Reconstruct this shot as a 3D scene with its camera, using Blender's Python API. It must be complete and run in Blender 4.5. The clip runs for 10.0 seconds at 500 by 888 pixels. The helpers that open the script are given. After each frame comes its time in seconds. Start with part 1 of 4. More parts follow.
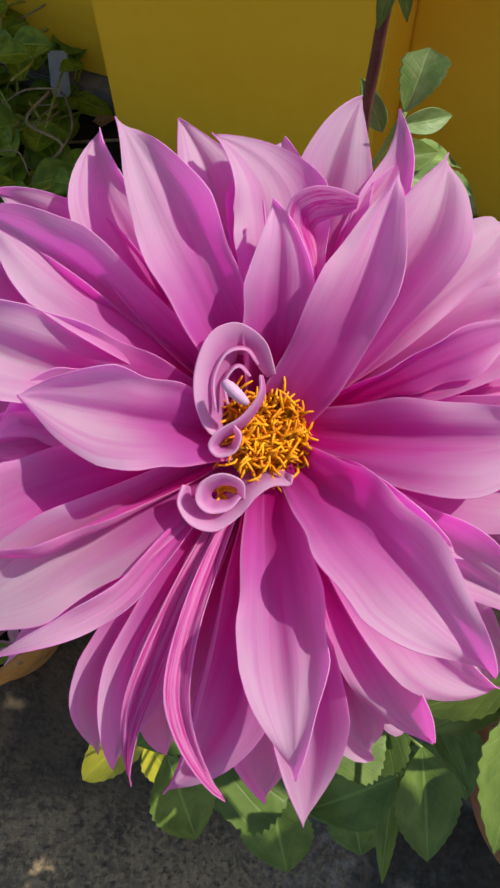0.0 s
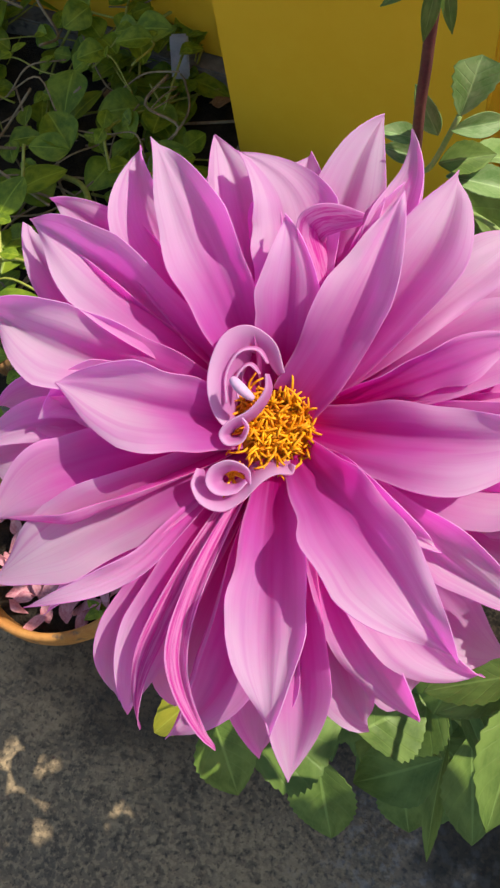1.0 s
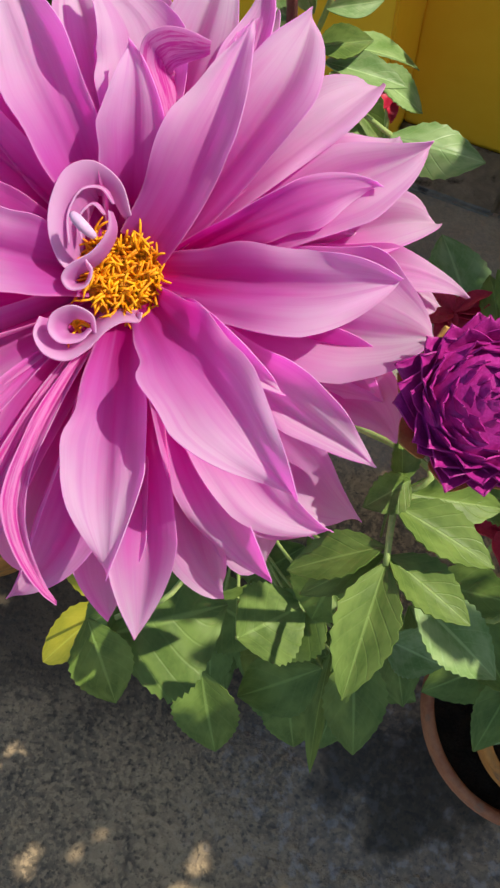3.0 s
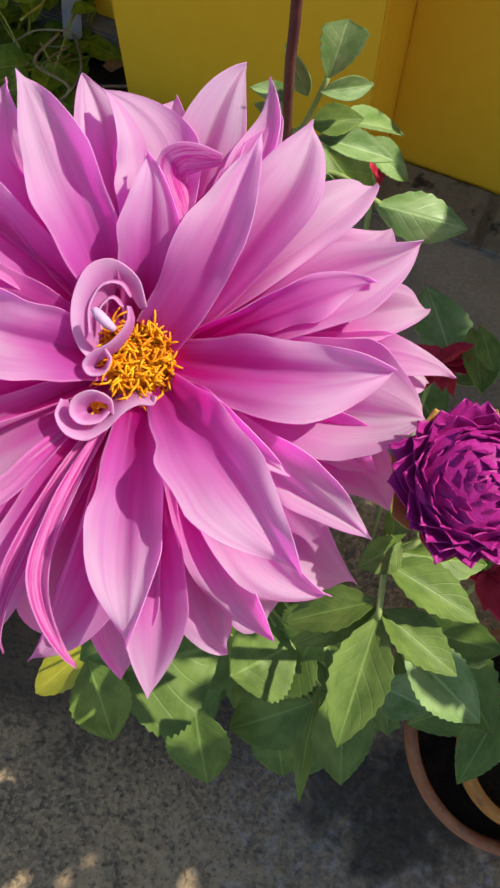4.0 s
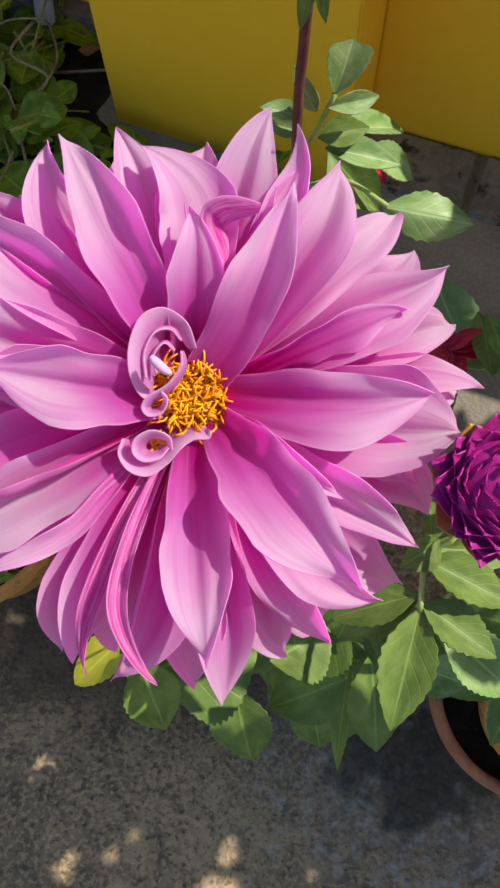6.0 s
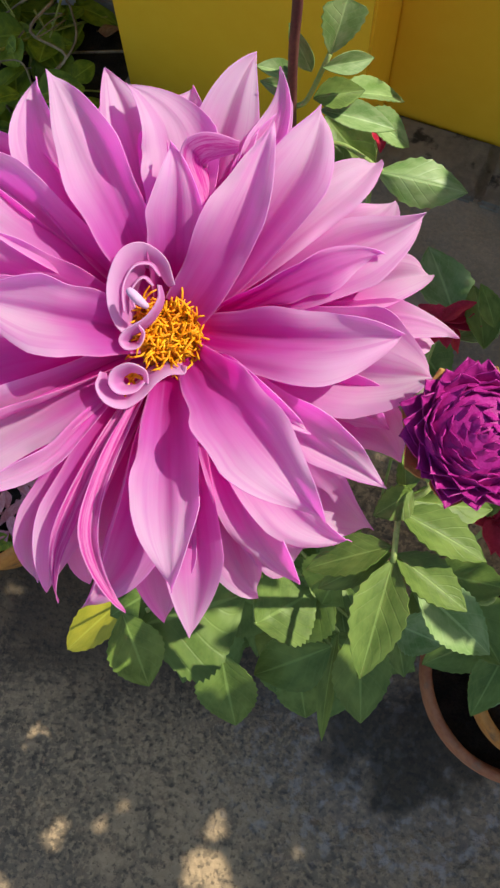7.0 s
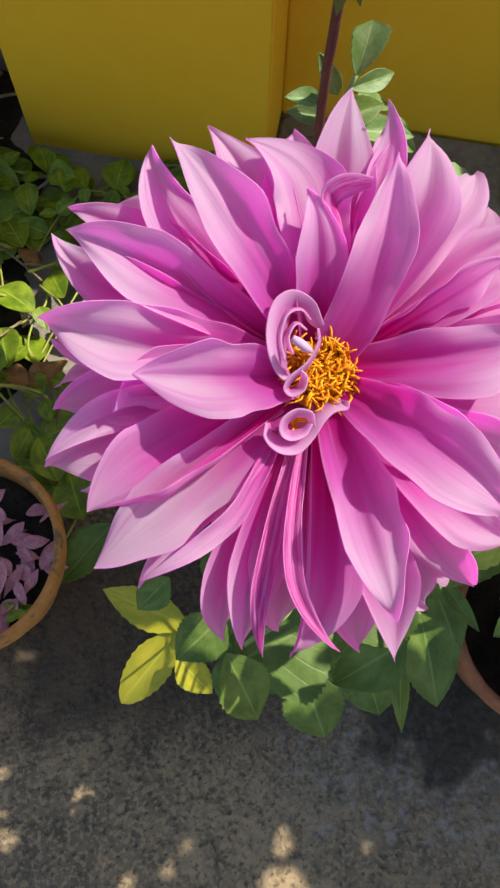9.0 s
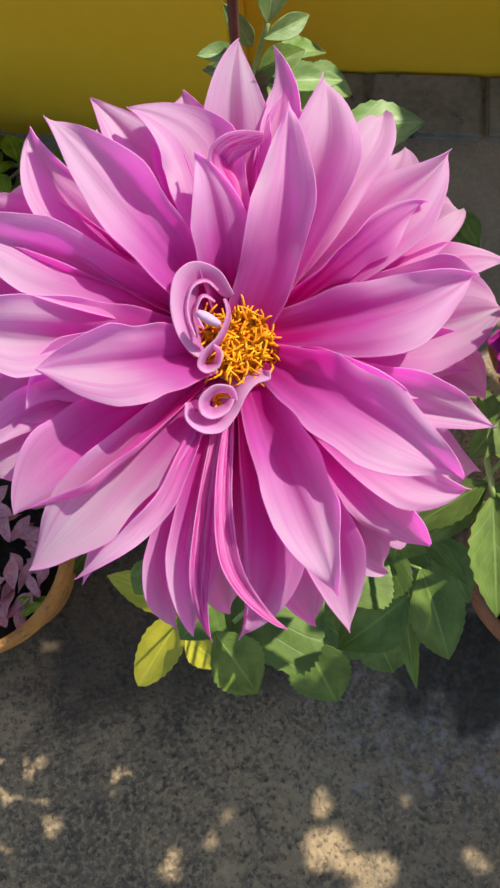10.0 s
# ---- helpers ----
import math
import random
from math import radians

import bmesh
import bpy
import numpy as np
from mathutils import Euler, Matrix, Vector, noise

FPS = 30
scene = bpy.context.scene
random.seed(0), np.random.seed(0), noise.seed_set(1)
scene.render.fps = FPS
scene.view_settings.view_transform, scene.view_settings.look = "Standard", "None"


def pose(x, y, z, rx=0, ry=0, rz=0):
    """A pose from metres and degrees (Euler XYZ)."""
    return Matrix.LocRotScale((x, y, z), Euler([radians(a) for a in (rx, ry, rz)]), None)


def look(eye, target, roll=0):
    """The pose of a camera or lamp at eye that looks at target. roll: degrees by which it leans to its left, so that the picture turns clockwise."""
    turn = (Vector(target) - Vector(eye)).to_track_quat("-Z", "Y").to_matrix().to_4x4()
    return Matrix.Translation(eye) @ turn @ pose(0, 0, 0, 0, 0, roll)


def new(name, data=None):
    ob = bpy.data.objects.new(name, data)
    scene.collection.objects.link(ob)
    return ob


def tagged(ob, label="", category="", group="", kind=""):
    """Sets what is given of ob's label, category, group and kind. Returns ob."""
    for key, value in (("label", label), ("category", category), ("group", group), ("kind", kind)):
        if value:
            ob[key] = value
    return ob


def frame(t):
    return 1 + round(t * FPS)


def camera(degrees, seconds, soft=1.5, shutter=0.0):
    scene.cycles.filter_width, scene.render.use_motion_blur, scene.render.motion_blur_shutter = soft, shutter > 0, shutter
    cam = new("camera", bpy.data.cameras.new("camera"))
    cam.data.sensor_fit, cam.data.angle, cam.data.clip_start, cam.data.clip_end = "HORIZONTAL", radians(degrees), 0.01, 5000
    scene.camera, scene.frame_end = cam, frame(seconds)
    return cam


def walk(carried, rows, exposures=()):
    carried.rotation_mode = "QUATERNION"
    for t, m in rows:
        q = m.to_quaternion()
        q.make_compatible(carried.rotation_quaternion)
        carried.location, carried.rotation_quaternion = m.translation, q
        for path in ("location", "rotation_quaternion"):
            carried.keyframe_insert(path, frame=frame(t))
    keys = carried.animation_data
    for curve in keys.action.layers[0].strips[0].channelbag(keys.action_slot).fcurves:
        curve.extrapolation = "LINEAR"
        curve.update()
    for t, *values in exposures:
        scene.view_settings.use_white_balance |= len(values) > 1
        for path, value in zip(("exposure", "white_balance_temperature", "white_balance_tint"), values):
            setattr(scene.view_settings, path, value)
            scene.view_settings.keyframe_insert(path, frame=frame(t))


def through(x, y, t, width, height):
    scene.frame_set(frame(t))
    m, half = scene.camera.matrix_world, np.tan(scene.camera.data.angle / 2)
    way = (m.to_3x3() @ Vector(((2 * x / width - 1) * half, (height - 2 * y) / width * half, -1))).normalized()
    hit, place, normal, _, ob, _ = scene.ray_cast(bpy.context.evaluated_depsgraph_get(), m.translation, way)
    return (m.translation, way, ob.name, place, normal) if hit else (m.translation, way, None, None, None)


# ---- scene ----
cam = camera(34.23, 10.0, soft=2.5)
PATH = [
    (0, (0.0321, 0.0223, 1.1924), (0.0083, 0.4504, 0.2890), -2.58),
    (0.5, (0.0604, 0.0154, 1.2085), (-0.0859, 0.4236, 0.3075), -14.62),
    (1, (0.0719, 0.0175, 1.2175), (-0.0928, 0.4097, 0.3125), -17.27),
    (1.5, (0.0725, 0.0216, 1.2083), (-0.0271, 0.4070, 0.2909), -11.24),
    (2, (0.0843, 0.0073, 1.2018), (0.0212, 0.3904, 0.2803), -6.87),
    (2.5, (0.0838, -0.0100, 1.1922), (0.0282, 0.3570, 0.2636), -4.76),
    (2.7, (0.1003, -0.0176, 1.1881), (0.0324, 0.3467, 0.2592), -5.52),
    (3.8, (0.0881, -0.0012, 1.2158), (0.0606, 0.3651, 0.2857), -0.03),
    (4, (0.0882, -0.0031, 1.2225), (0.0505, 0.3787, 0.2991), -0.95),
    (4.5, (0.0858, -0.0035, 1.2484), (0.0054, 0.3878, 0.3317), -5.20),
    (5, (0.0616, -0.0093, 1.2508), (-0.0266, 0.3642, 0.3274), -6.64),
    (5.5, (0.0511, 0.0011, 1.2449), (0.0050, 0.3540, 0.3103), -4.77),
    (6, (0.0646, 0.0105, 1.2541), (0.0379, 0.3510, 0.3142), -3.96),
    (6.2, (0.0633, 0.0124, 1.2529), (0.0477, 0.3439, 0.3096), -2.11),
    (7.3, (0.0861, -0.0235, 1.2522), (0.0376, 0.3134, 0.3119), -5.15),
    (7.5, (0.0789, -0.0250, 1.2559), (0.0351, 0.3111, 0.3151), -4.63),
    (8, (0.0560, -0.0303, 1.2669), (0.0361, 0.3208, 0.3308), -3.92),
    (8.5, (0.0191, -0.0234, 1.2697), (0.0310, 0.3332, 0.3356), -3.60),
    (9, (-0.0285, 0.0024, 1.2626), (0.0416, 0.3391, 0.3236), 1.81),
    (9.5, (-0.0078, 0.0086, 1.2488), (0.0248, 0.3318, 0.3031), -7.69),
    (10, (0.0153, 0.0023, 1.2510), (0.0423, 0.3073, 0.2990), -10.82),
]
walk(cam, [(t, look(eye, target, roll)) for t, eye, target, roll in PATH], exposures=[(0, 0.04, 6700, 10), (0.3, 0.18, 6700, 10), (0.8, 0.28, 6700, 10), (2.5, 0.24, 6700, 10), (4, 0.32, 6700, 10), (10, 0.36, 6700, 10)])

# ---- world and light ----
world = bpy.data.worlds.new("sky")
scene.world = world
world.use_nodes = True
wn = world.node_tree.nodes
SUN = Vector((0.64, 0.17, 0.77)).normalized()
sky = wn.new("ShaderNodeTexSky")
sky.sky_type, sky.sun_disc = "NISHITA", False
sky.sun_elevation = math.asin(SUN.z)
sky.sun_rotation = math.atan2(SUN.x, SUN.y)
world.node_tree.links.new(sky.outputs[0], wn["Background"].inputs[0])
wn["Background"].inputs[1].default_value = 0.138
sun = new("sun", bpy.data.lights.new("sun", "SUN"))
sun.data.energy, sun.data.angle, sun.data.color = 4.5, radians(0.53), (1.0, 0.95, 0.86)
sun.matrix_world = look(SUN * 10, (0, 0, 0))


# ---- materials ----
class Mat:
    """A node material with a Principled surface and short ways to wire it."""

    def __init__(self, name, rough=0.5, spec=0.5):
        self.m = bpy.data.materials.new(name)
        self.m.use_nodes = True
        self.n, self.l = self.m.node_tree.nodes, self.m.node_tree.links
        self.b = self.n["Principled BSDF"]
        self.b.inputs["Roughness"].default_value = rough
        self.b.inputs["Specular IOR Level"].default_value = spec
        self.out = self.n["Material Output"]

    def put(self, socket, value):
        if hasattr(value, "is_linked"):
            self.l.new(value, socket)
        else:
            socket.default_value = value

    def math(self, op, a, b=0.0, c=0.0, clamp=False):
        x = self.n.new("ShaderNodeMath")
        x.operation, x.use_clamp = op, clamp
        for s, v in zip(x.inputs, (a, b, c)):
            self.put(s, v)
        return x.outputs[0]

    def noise(self, scale, detail=4.0, vec=None, rough=0.55):
        x = self.n.new("ShaderNodeTexNoise")
        x.inputs["Scale"].default_value, x.inputs["Detail"].default_value, x.inputs["Roughness"].default_value = scale, detail, rough
        self.put(x.inputs["Vector"], vec if vec is not None else self.coord())
        return x.outputs["Fac"]

    def coord(self, kind="Object"):
        return self.n.new("ShaderNodeTexCoord").outputs[kind]

    def uv(self):
        x = self.n.new("ShaderNodeSeparateXYZ")
        self.l.new(self.coord("UV"), x.inputs[0])
        return x.outputs[0], x.outputs[1]

    def vec(self, x, y, z):
        v = self.n.new("ShaderNodeCombineXYZ")
        for s, a in zip(v.inputs, (x, y, z)):
            self.put(s, a)
        return v.outputs[0]

    def chance(self):
        return self.n.new("ShaderNodeObjectInfo").outputs["Random"]

    def mix(self, fac, a, b):
        x = self.n.new("ShaderNodeMix")
        x.data_type = "RGBA"
        self.put(x.inputs["Factor"], fac)
        for s, v in ((x.inputs["A"], a), (x.inputs["B"], b)):
            self.put(s, (*v, 1) if isinstance(v, tuple) else v)
        return x.outputs["Result"]

    def ramp(self, fac, lo, hi):
        x = self.n.new("ShaderNodeMapRange")
        x.interpolation_type = "SMOOTHSTEP"
        self.put(x.inputs["Value"], fac)
        x.inputs["From Min"].default_value, x.inputs["From Max"].default_value = lo, hi
        return x.outputs["Result"]

    def color(self, c):
        self.put(self.b.inputs["Base Color"], c if hasattr(c, "is_linked") else (*c, 1))
        return self

    def bump(self, height, strength=0.4, dist=0.01):
        x = self.n.new("ShaderNodeBump")
        x.inputs["Strength"].default_value, x.inputs["Distance"].default_value = strength, dist
        self.put(x.inputs["Height"], height)
        self.l.new(x.outputs[0], self.b.inputs["Normal"])
        return self

    def glow_through(self, c, amount):
        """Thin tissue that lets light through."""
        t = self.n.new("ShaderNodeBsdfTranslucent")
        self.put(t.inputs[0], c)
        x = self.n.new("ShaderNodeMixShader")
        x.inputs[0].default_value = amount
        self.l.new(self.b.outputs[0], x.inputs[1])
        self.l.new(t.outputs[0], x.inputs[2])
        self.l.new(x.outputs[0], self.out.inputs[0])
        return self


def petal_material(name, back, pale=0.0):
    m = Mat(name, 0.55, 0.12)
    q, s = m.uv()
    edge = m.math("ABSOLUTE", q)
    seed = m.math("MULTIPLY", m.chance(), 40.0)
    streak = m.noise(1.0, 3, m.vec(m.math("MULTIPLY", q, 4.6), m.math("MULTIPLY", s, 0.8), seed))
    fine = m.noise(1.0, 4, m.vec(m.math("MULTIPLY", q, 17.0), m.math("MULTIPLY", s, 1.6), seed))
    blush = m.noise(1.0, 2, m.vec(m.math("MULTIPLY", q, 1.2), m.math("MULTIPLY", s, 2.5), seed))
    if back:
        strip = m.noise(1.0, 3, m.vec(m.math("MULTIPLY", q, 5.0), m.math("MULTIPLY", s, 1.2), seed))
        broken = m.noise(1.0, 4, m.vec(m.math("MULTIPLY", q, 15.0), m.math("MULTIPLY", s, 9.0), seed))
        k = m.math("ADD", m.math("MULTIPLY", strip, 0.45), m.math("MULTIPLY", broken, 0.55))
        c = m.mix(m.ramp(k, 0.42, 0.58), (0.82, 0.42, 0.70), (0.68, 0.06, 0.42))
        c = m.mix(m.ramp(edge, 0.85, 1.0), c, (0.80, 0.52, 0.74))
        through = m.mix(0.6, c, (0.98, 0.20, 0.76))
    else:
        k = m.math("ADD", m.math("ADD", s, pale), m.math("MULTIPLY", m.math("SUBTRACT", streak, 0.5), 0.3))
        k = m.math("ADD", k, m.math("MULTIPLY", m.math("SUBTRACT", blush, 0.5), 0.3))
        k = m.math("ADD", k, m.math("MULTIPLY", m.math("SUBTRACT", m.math("POWER", edge, 1.5), 0.4), 0.15))
        k = m.math("ADD", k, m.math("MULTIPLY", m.math("SUBTRACT", m.chance(), 0.5), 0.22))
        c = m.mix(m.ramp(k, 0.10, 0.52), (0.46, 0.008, 0.22), (0.62, 0.14, 0.54))
        c = m.mix(m.ramp(k, 0.42, 0.98), c, (0.87, 0.75, 0.86))
        line = m.math("MULTIPLY", m.ramp(streak, 0.52, 0.66), 0.38)
        c = m.mix(line, c, (0.58, 0.13, 0.50))
        c = m.mix(m.math("MULTIPLY", m.ramp(fine, 0.5, 0.70), 0.22), c, (0.56, 0.10, 0.42))
        c = m.mix(m.math("MULTIPLY", m.ramp(edge, 0.9, 1.0), 0.4), c, (0.85, 0.66, 0.84))
        through = m.mix(m.ramp(k, 0.10, 0.95), (0.96, 0.014, 0.52), (0.96, 0.20, 0.83))
    m.color(c).bump(m.math("ADD", m.math("MULTIPLY", fine, 0.5), streak), 0.25, 0.0012)
    return m.glow_through(through, 0.64).m


def lining_material():
    """The thin pale skin under a petal, which lets most of the light pass."""
    m = Mat("petal_lining", 0.5, 0.25)
    q, s = m.uv()
    fine = m.noise(1.0, 3, m.vec(m.math("MULTIPLY", q, 9.0), m.math("MULTIPLY", s, 1.5), m.math("MULTIPLY", m.chance(), 40.0)))
    c = m.mix(m.ramp(fine, 0.35, 0.65), (0.98, 0.60, 0.92), (0.97, 0.46, 0.88))
    return m.color(c).glow_through(c, 0.95).m


def leaf_material(name, deep, light, back=None, gloss=0.42):
    m = Mat(name, gloss, 0.4)
    q, s = m.uv()
    edge = m.math("ABSOLUTE", q)
    seed = m.math("MULTIPLY", m.chance(), 30.0)
    blotch = m.noise(1.0, 3, m.vec(m.math("MULTIPLY", q, 1.6), m.math("MULTIPLY", s, 3.0), seed))
    grain = m.noise(1.0, 3, m.vec(m.math("MULTIPLY", q, 14.0), m.math("MULTIPLY", s, 26.0), seed))
    run = m.math("SUBTRACT", m.math("MULTIPLY", s, 6.5), m.math("MULTIPLY", edge, 2.0))
    wave = m.math("ABSOLUTE", m.math("SUBTRACT", m.math("FRACT", run), 0.5))
    vein = m.math("SUBTRACT", 1.0, m.ramp(wave, 0.0, 0.1))
    rib = m.math("SUBTRACT", 1.0, m.ramp(edge, 0.02, 0.07))
    c = m.mix(m.ramp(blotch, 0.3, 0.72), deep, light)
    c = m.mix(m.math("MULTIPLY", m.ramp(grain, 0.35, 0.75), 0.25), c, light)
    pale = tuple(min(0.8, 1.45 * a + 0.03) for a in light)
    c = m.mix(m.math("MULTIPLY", vein, 0.1), c, pale)
    c = m.mix(m.math("MULTIPLY", rib, 0.55), c, pale)
    if back:
        c = m.mix(0.6, c, back)
    h = m.math("SUBTRACT", m.math("MULTIPLY", grain, 0.25), m.math("ADD", vein, rib))
    m.color(c).bump(h, 0.28, 0.0006)
    return m.glow_through(c, 0.28).m


def plain_material(name, a, b, scale, rough=0.7, bump=0.3, dist=0.003, detail=6, spec=0.3, second=None):
    m = Mat(name, rough, spec)
    big, small = m.noise(scale, 3), m.noise(scale * 9, detail)
    k = m.math("ADD", m.math("MULTIPLY", big, 0.6), m.math("MULTIPLY", small, 0.4))
    c = m.mix(m.ramp(k, 0.35, 0.65), a, b)
    if second:
        c = m.mix(m.ramp(m.noise(scale * 2.7, 5), 0.56, 0.68), c, second)
    return m.color(c).bump(small, bump, dist).m


def concrete_material():
    m = Mat("old_concrete", 0.8, 0.14)
    big, mid = m.noise(2.2, 4), m.noise(14, 5)
    grain = m.noise(120, 5)
    c = m.mix(m.ramp(big, 0.38, 0.62), (0.25, 0.185, 0.112), (0.43, 0.31, 0.175))
    c = m.mix(m.math("MULTIPLY", m.ramp(mid, 0.42, 0.62), 0.7), c, (0.20, 0.155, 0.10))
    c = m.mix(m.math("MULTIPLY", m.ramp(m.noise(38, 8, None, 0.7), 0.42, 0.66), 0.62), c, (0.06, 0.052, 0.042))
    c = m.mix(m.math("MULTIPLY", m.ramp(grain, 0.46, 0.62), 0.65), c, (0.50, 0.36, 0.20))
    c = m.mix(m.math("MULTIPLY", m.ramp(m.noise(150, 4), 0.54, 0.66), 0.6), c, (0.05, 0.045, 0.038))
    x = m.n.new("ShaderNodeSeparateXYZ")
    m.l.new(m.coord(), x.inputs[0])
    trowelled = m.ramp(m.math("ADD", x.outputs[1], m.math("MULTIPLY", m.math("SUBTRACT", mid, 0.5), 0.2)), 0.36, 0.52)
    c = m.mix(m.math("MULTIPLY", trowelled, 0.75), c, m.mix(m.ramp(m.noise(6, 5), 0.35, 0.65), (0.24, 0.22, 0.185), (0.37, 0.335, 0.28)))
    wet = m.ramp(m.noise(3.1, 4, m.math_vec()), 0.50, 0.64)
    c = m.mix(m.math("MULTIPLY", wet, 0.3), c, (0.085, 0.078, 0.066))
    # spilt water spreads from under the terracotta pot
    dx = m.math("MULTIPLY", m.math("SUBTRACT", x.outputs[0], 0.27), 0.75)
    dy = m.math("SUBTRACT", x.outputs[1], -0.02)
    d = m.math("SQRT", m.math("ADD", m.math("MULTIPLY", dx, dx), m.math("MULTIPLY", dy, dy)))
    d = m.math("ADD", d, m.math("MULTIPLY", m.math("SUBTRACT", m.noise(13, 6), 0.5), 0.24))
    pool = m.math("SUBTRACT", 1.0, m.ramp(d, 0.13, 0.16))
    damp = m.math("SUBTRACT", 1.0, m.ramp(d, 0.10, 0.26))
    # the damp ring's sky sheen and pale glints are painted into the colour
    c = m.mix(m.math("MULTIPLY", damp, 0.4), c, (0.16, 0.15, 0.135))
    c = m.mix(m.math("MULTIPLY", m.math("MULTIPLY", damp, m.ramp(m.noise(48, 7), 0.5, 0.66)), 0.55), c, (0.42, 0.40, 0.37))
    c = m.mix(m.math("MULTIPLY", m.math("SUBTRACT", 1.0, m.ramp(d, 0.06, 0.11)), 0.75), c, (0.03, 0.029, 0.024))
    # the ground darkens around (-0.12, 0.2), with a ragged edge
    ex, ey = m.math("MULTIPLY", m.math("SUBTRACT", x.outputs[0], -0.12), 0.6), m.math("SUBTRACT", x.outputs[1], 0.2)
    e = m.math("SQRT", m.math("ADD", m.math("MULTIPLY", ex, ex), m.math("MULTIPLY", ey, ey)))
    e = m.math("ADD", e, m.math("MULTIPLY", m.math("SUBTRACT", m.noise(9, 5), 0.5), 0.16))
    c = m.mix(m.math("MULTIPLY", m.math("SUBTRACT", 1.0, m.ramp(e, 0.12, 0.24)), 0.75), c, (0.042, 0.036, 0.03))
    m.color(c)
    rough = m.math("SUBTRACT", 0.9, m.math("MULTIPLY", wet, 0.3))
    rough = m.math("SUBTRACT", rough, m.math("MULTIPLY", damp, 0.2))
    m.put(m.b.inputs["Roughness"], m.math("MAXIMUM", m.math("SUBTRACT", rough, m.math("MULTIPLY", pool, 0.5)), 0.08))
    dry = m.math("SUBTRACT", 1.0, m.math("MULTIPLY", pool, 0.9))
    return m.bump(m.math("MULTIPLY", m.math("ADD", m.math("MULTIPLY", grain, 0.7), mid), dry), 0.8, 0.005).m


def shifted(self):
    x = self.n.new("ShaderNodeVectorMath")
    x.inputs[1].default_value = (7.3, 2.1, 0.0)
    self.l.new(self.coord(), x.inputs[0])
    return x.outputs[0]


Mat.math_vec = shifted

PETAL_LINING = lining_material()
PETAL, PETAL_INNER, PETAL_BACK = petal_material("pink_petal", False), petal_material("pale_pink_petal", False, 0.16), petal_material("pink_petal_reverse", True)
LEAF = leaf_material("dahlia_leaf", (0.106, 0.182, 0.028), (0.212, 0.316, 0.062), gloss=0.5)
LEAF_BACK = leaf_material("dahlia_leaf_reverse", (0.12, 0.20, 0.065), (0.20, 0.30, 0.12), gloss=0.55)
PALE_LEAF = leaf_material("pale_leaf", (0.17, 0.31, 0.075), (0.36, 0.50, 0.20))
YELLOW_LEAF = leaf_material("yellowing_leaf", (0.48, 0.46, 0.03), (0.68, 0.60, 0.05))
VINE_LEAF = leaf_material("vine_leaf", (0.12, 0.22, 0.012), (0.33, 0.43, 0.03))
STEM = plain_material("green_stem", (0.22, 0.32, 0.08), (0.35, 0.43, 0.14), 60, 0.5, 0.2, 0.001)
RED_STEM = plain_material("red_stem", (0.10, 0.03, 0.035), (0.17, 0.06, 0.05), 60, 0.45, 0.2, 0.001)
DRY_STEM = plain_material("dry_stem", (0.22, 0.15, 0.08), (0.42, 0.33, 0.20), 40, 0.8, 0.4, 0.002)
DEAD_LEAF = plain_material("dead_leaf", (0.20, 0.09, 0.03), (0.36, 0.20, 0.08), 40, 0.8, 0.4, 0.002)
VINE_STEM = plain_material("yellow_green_stem", (0.26, 0.30, 0.05), (0.46, 0.46, 0.10), 60, 0.5, 0.2, 0.001)
STAMEN = plain_material("orange_stamen", (0.66, 0.17, 0.0), (0.95, 0.47, 0.008), 220, 0.55, 0.2, 0.0005)
HEART = plain_material("flower_heart", (0.50, 0.15, 0.008), (0.80, 0.36, 0.015), 220, 0.7, 0.5, 0.001)
PURPLE = plain_material("purple_petal", (0.28, 0.006, 0.15), (0.44, 0.022, 0.25), 90, 0.5, 0.25, 0.001)
BRACT = plain_material("bract", (0.44, 0.18, 0.05), (0.50, 0.32, 0.10), 90, 0.5, 0.2, 0.001)
RED = plain_material("red_petal", (0.38, 0.008, 0.03), (0.56, 0.02, 0.06), 50, 0.5, 0.2, 0.001)
WHITE_PETAL = plain_material("white_petal", (0.60, 0.34, 0.52), (0.72, 0.50, 0.66), 90, 0.5, 0.2, 0.0005)
FADED = plain_material("faded_petal", (0.50, 0.16, 0.20), (0.70, 0.38, 0.40), 40, 0.6, 0.3, 0.001)
YELLOW_WALL = plain_material("yellow_paint", (0.92, 0.50, 0.02), (0.95, 0.54, 0.028), 3.0, 0.65, 0.12, 0.002)
PLINTH = plain_material("stained_cement", (0.17, 0.15, 0.125), (0.29, 0.26, 0.21), 7, 0.9, 0.6, 0.006, second=(0.05, 0.045, 0.04))
TERRACOTTA = plain_material("terracotta", (0.33, 0.12, 0.06), (0.46, 0.2, 0.1), 16, 0.8, 0.3, 0.002, second=(0.28, 0.16, 0.1))
OCHRE_POT = plain_material("ochre_pot", (0.50, 0.20, 0.05), (0.64, 0.30, 0.08), 16, 0.75, 0.3, 0.002, second=(0.22, 0.13, 0.07))
SOIL = plain_material("soil", (0.018, 0.014, 0.010), (0.05, 0.037, 0.024), 30, 0.95, 0.9, 0.01)
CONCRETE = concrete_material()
GREY_LABEL = plain_material("grey_plastic", (0.35, 0.36, 0.36), (0.45, 0.45, 0.45), 30, 0.5, 0.1, 0.001)


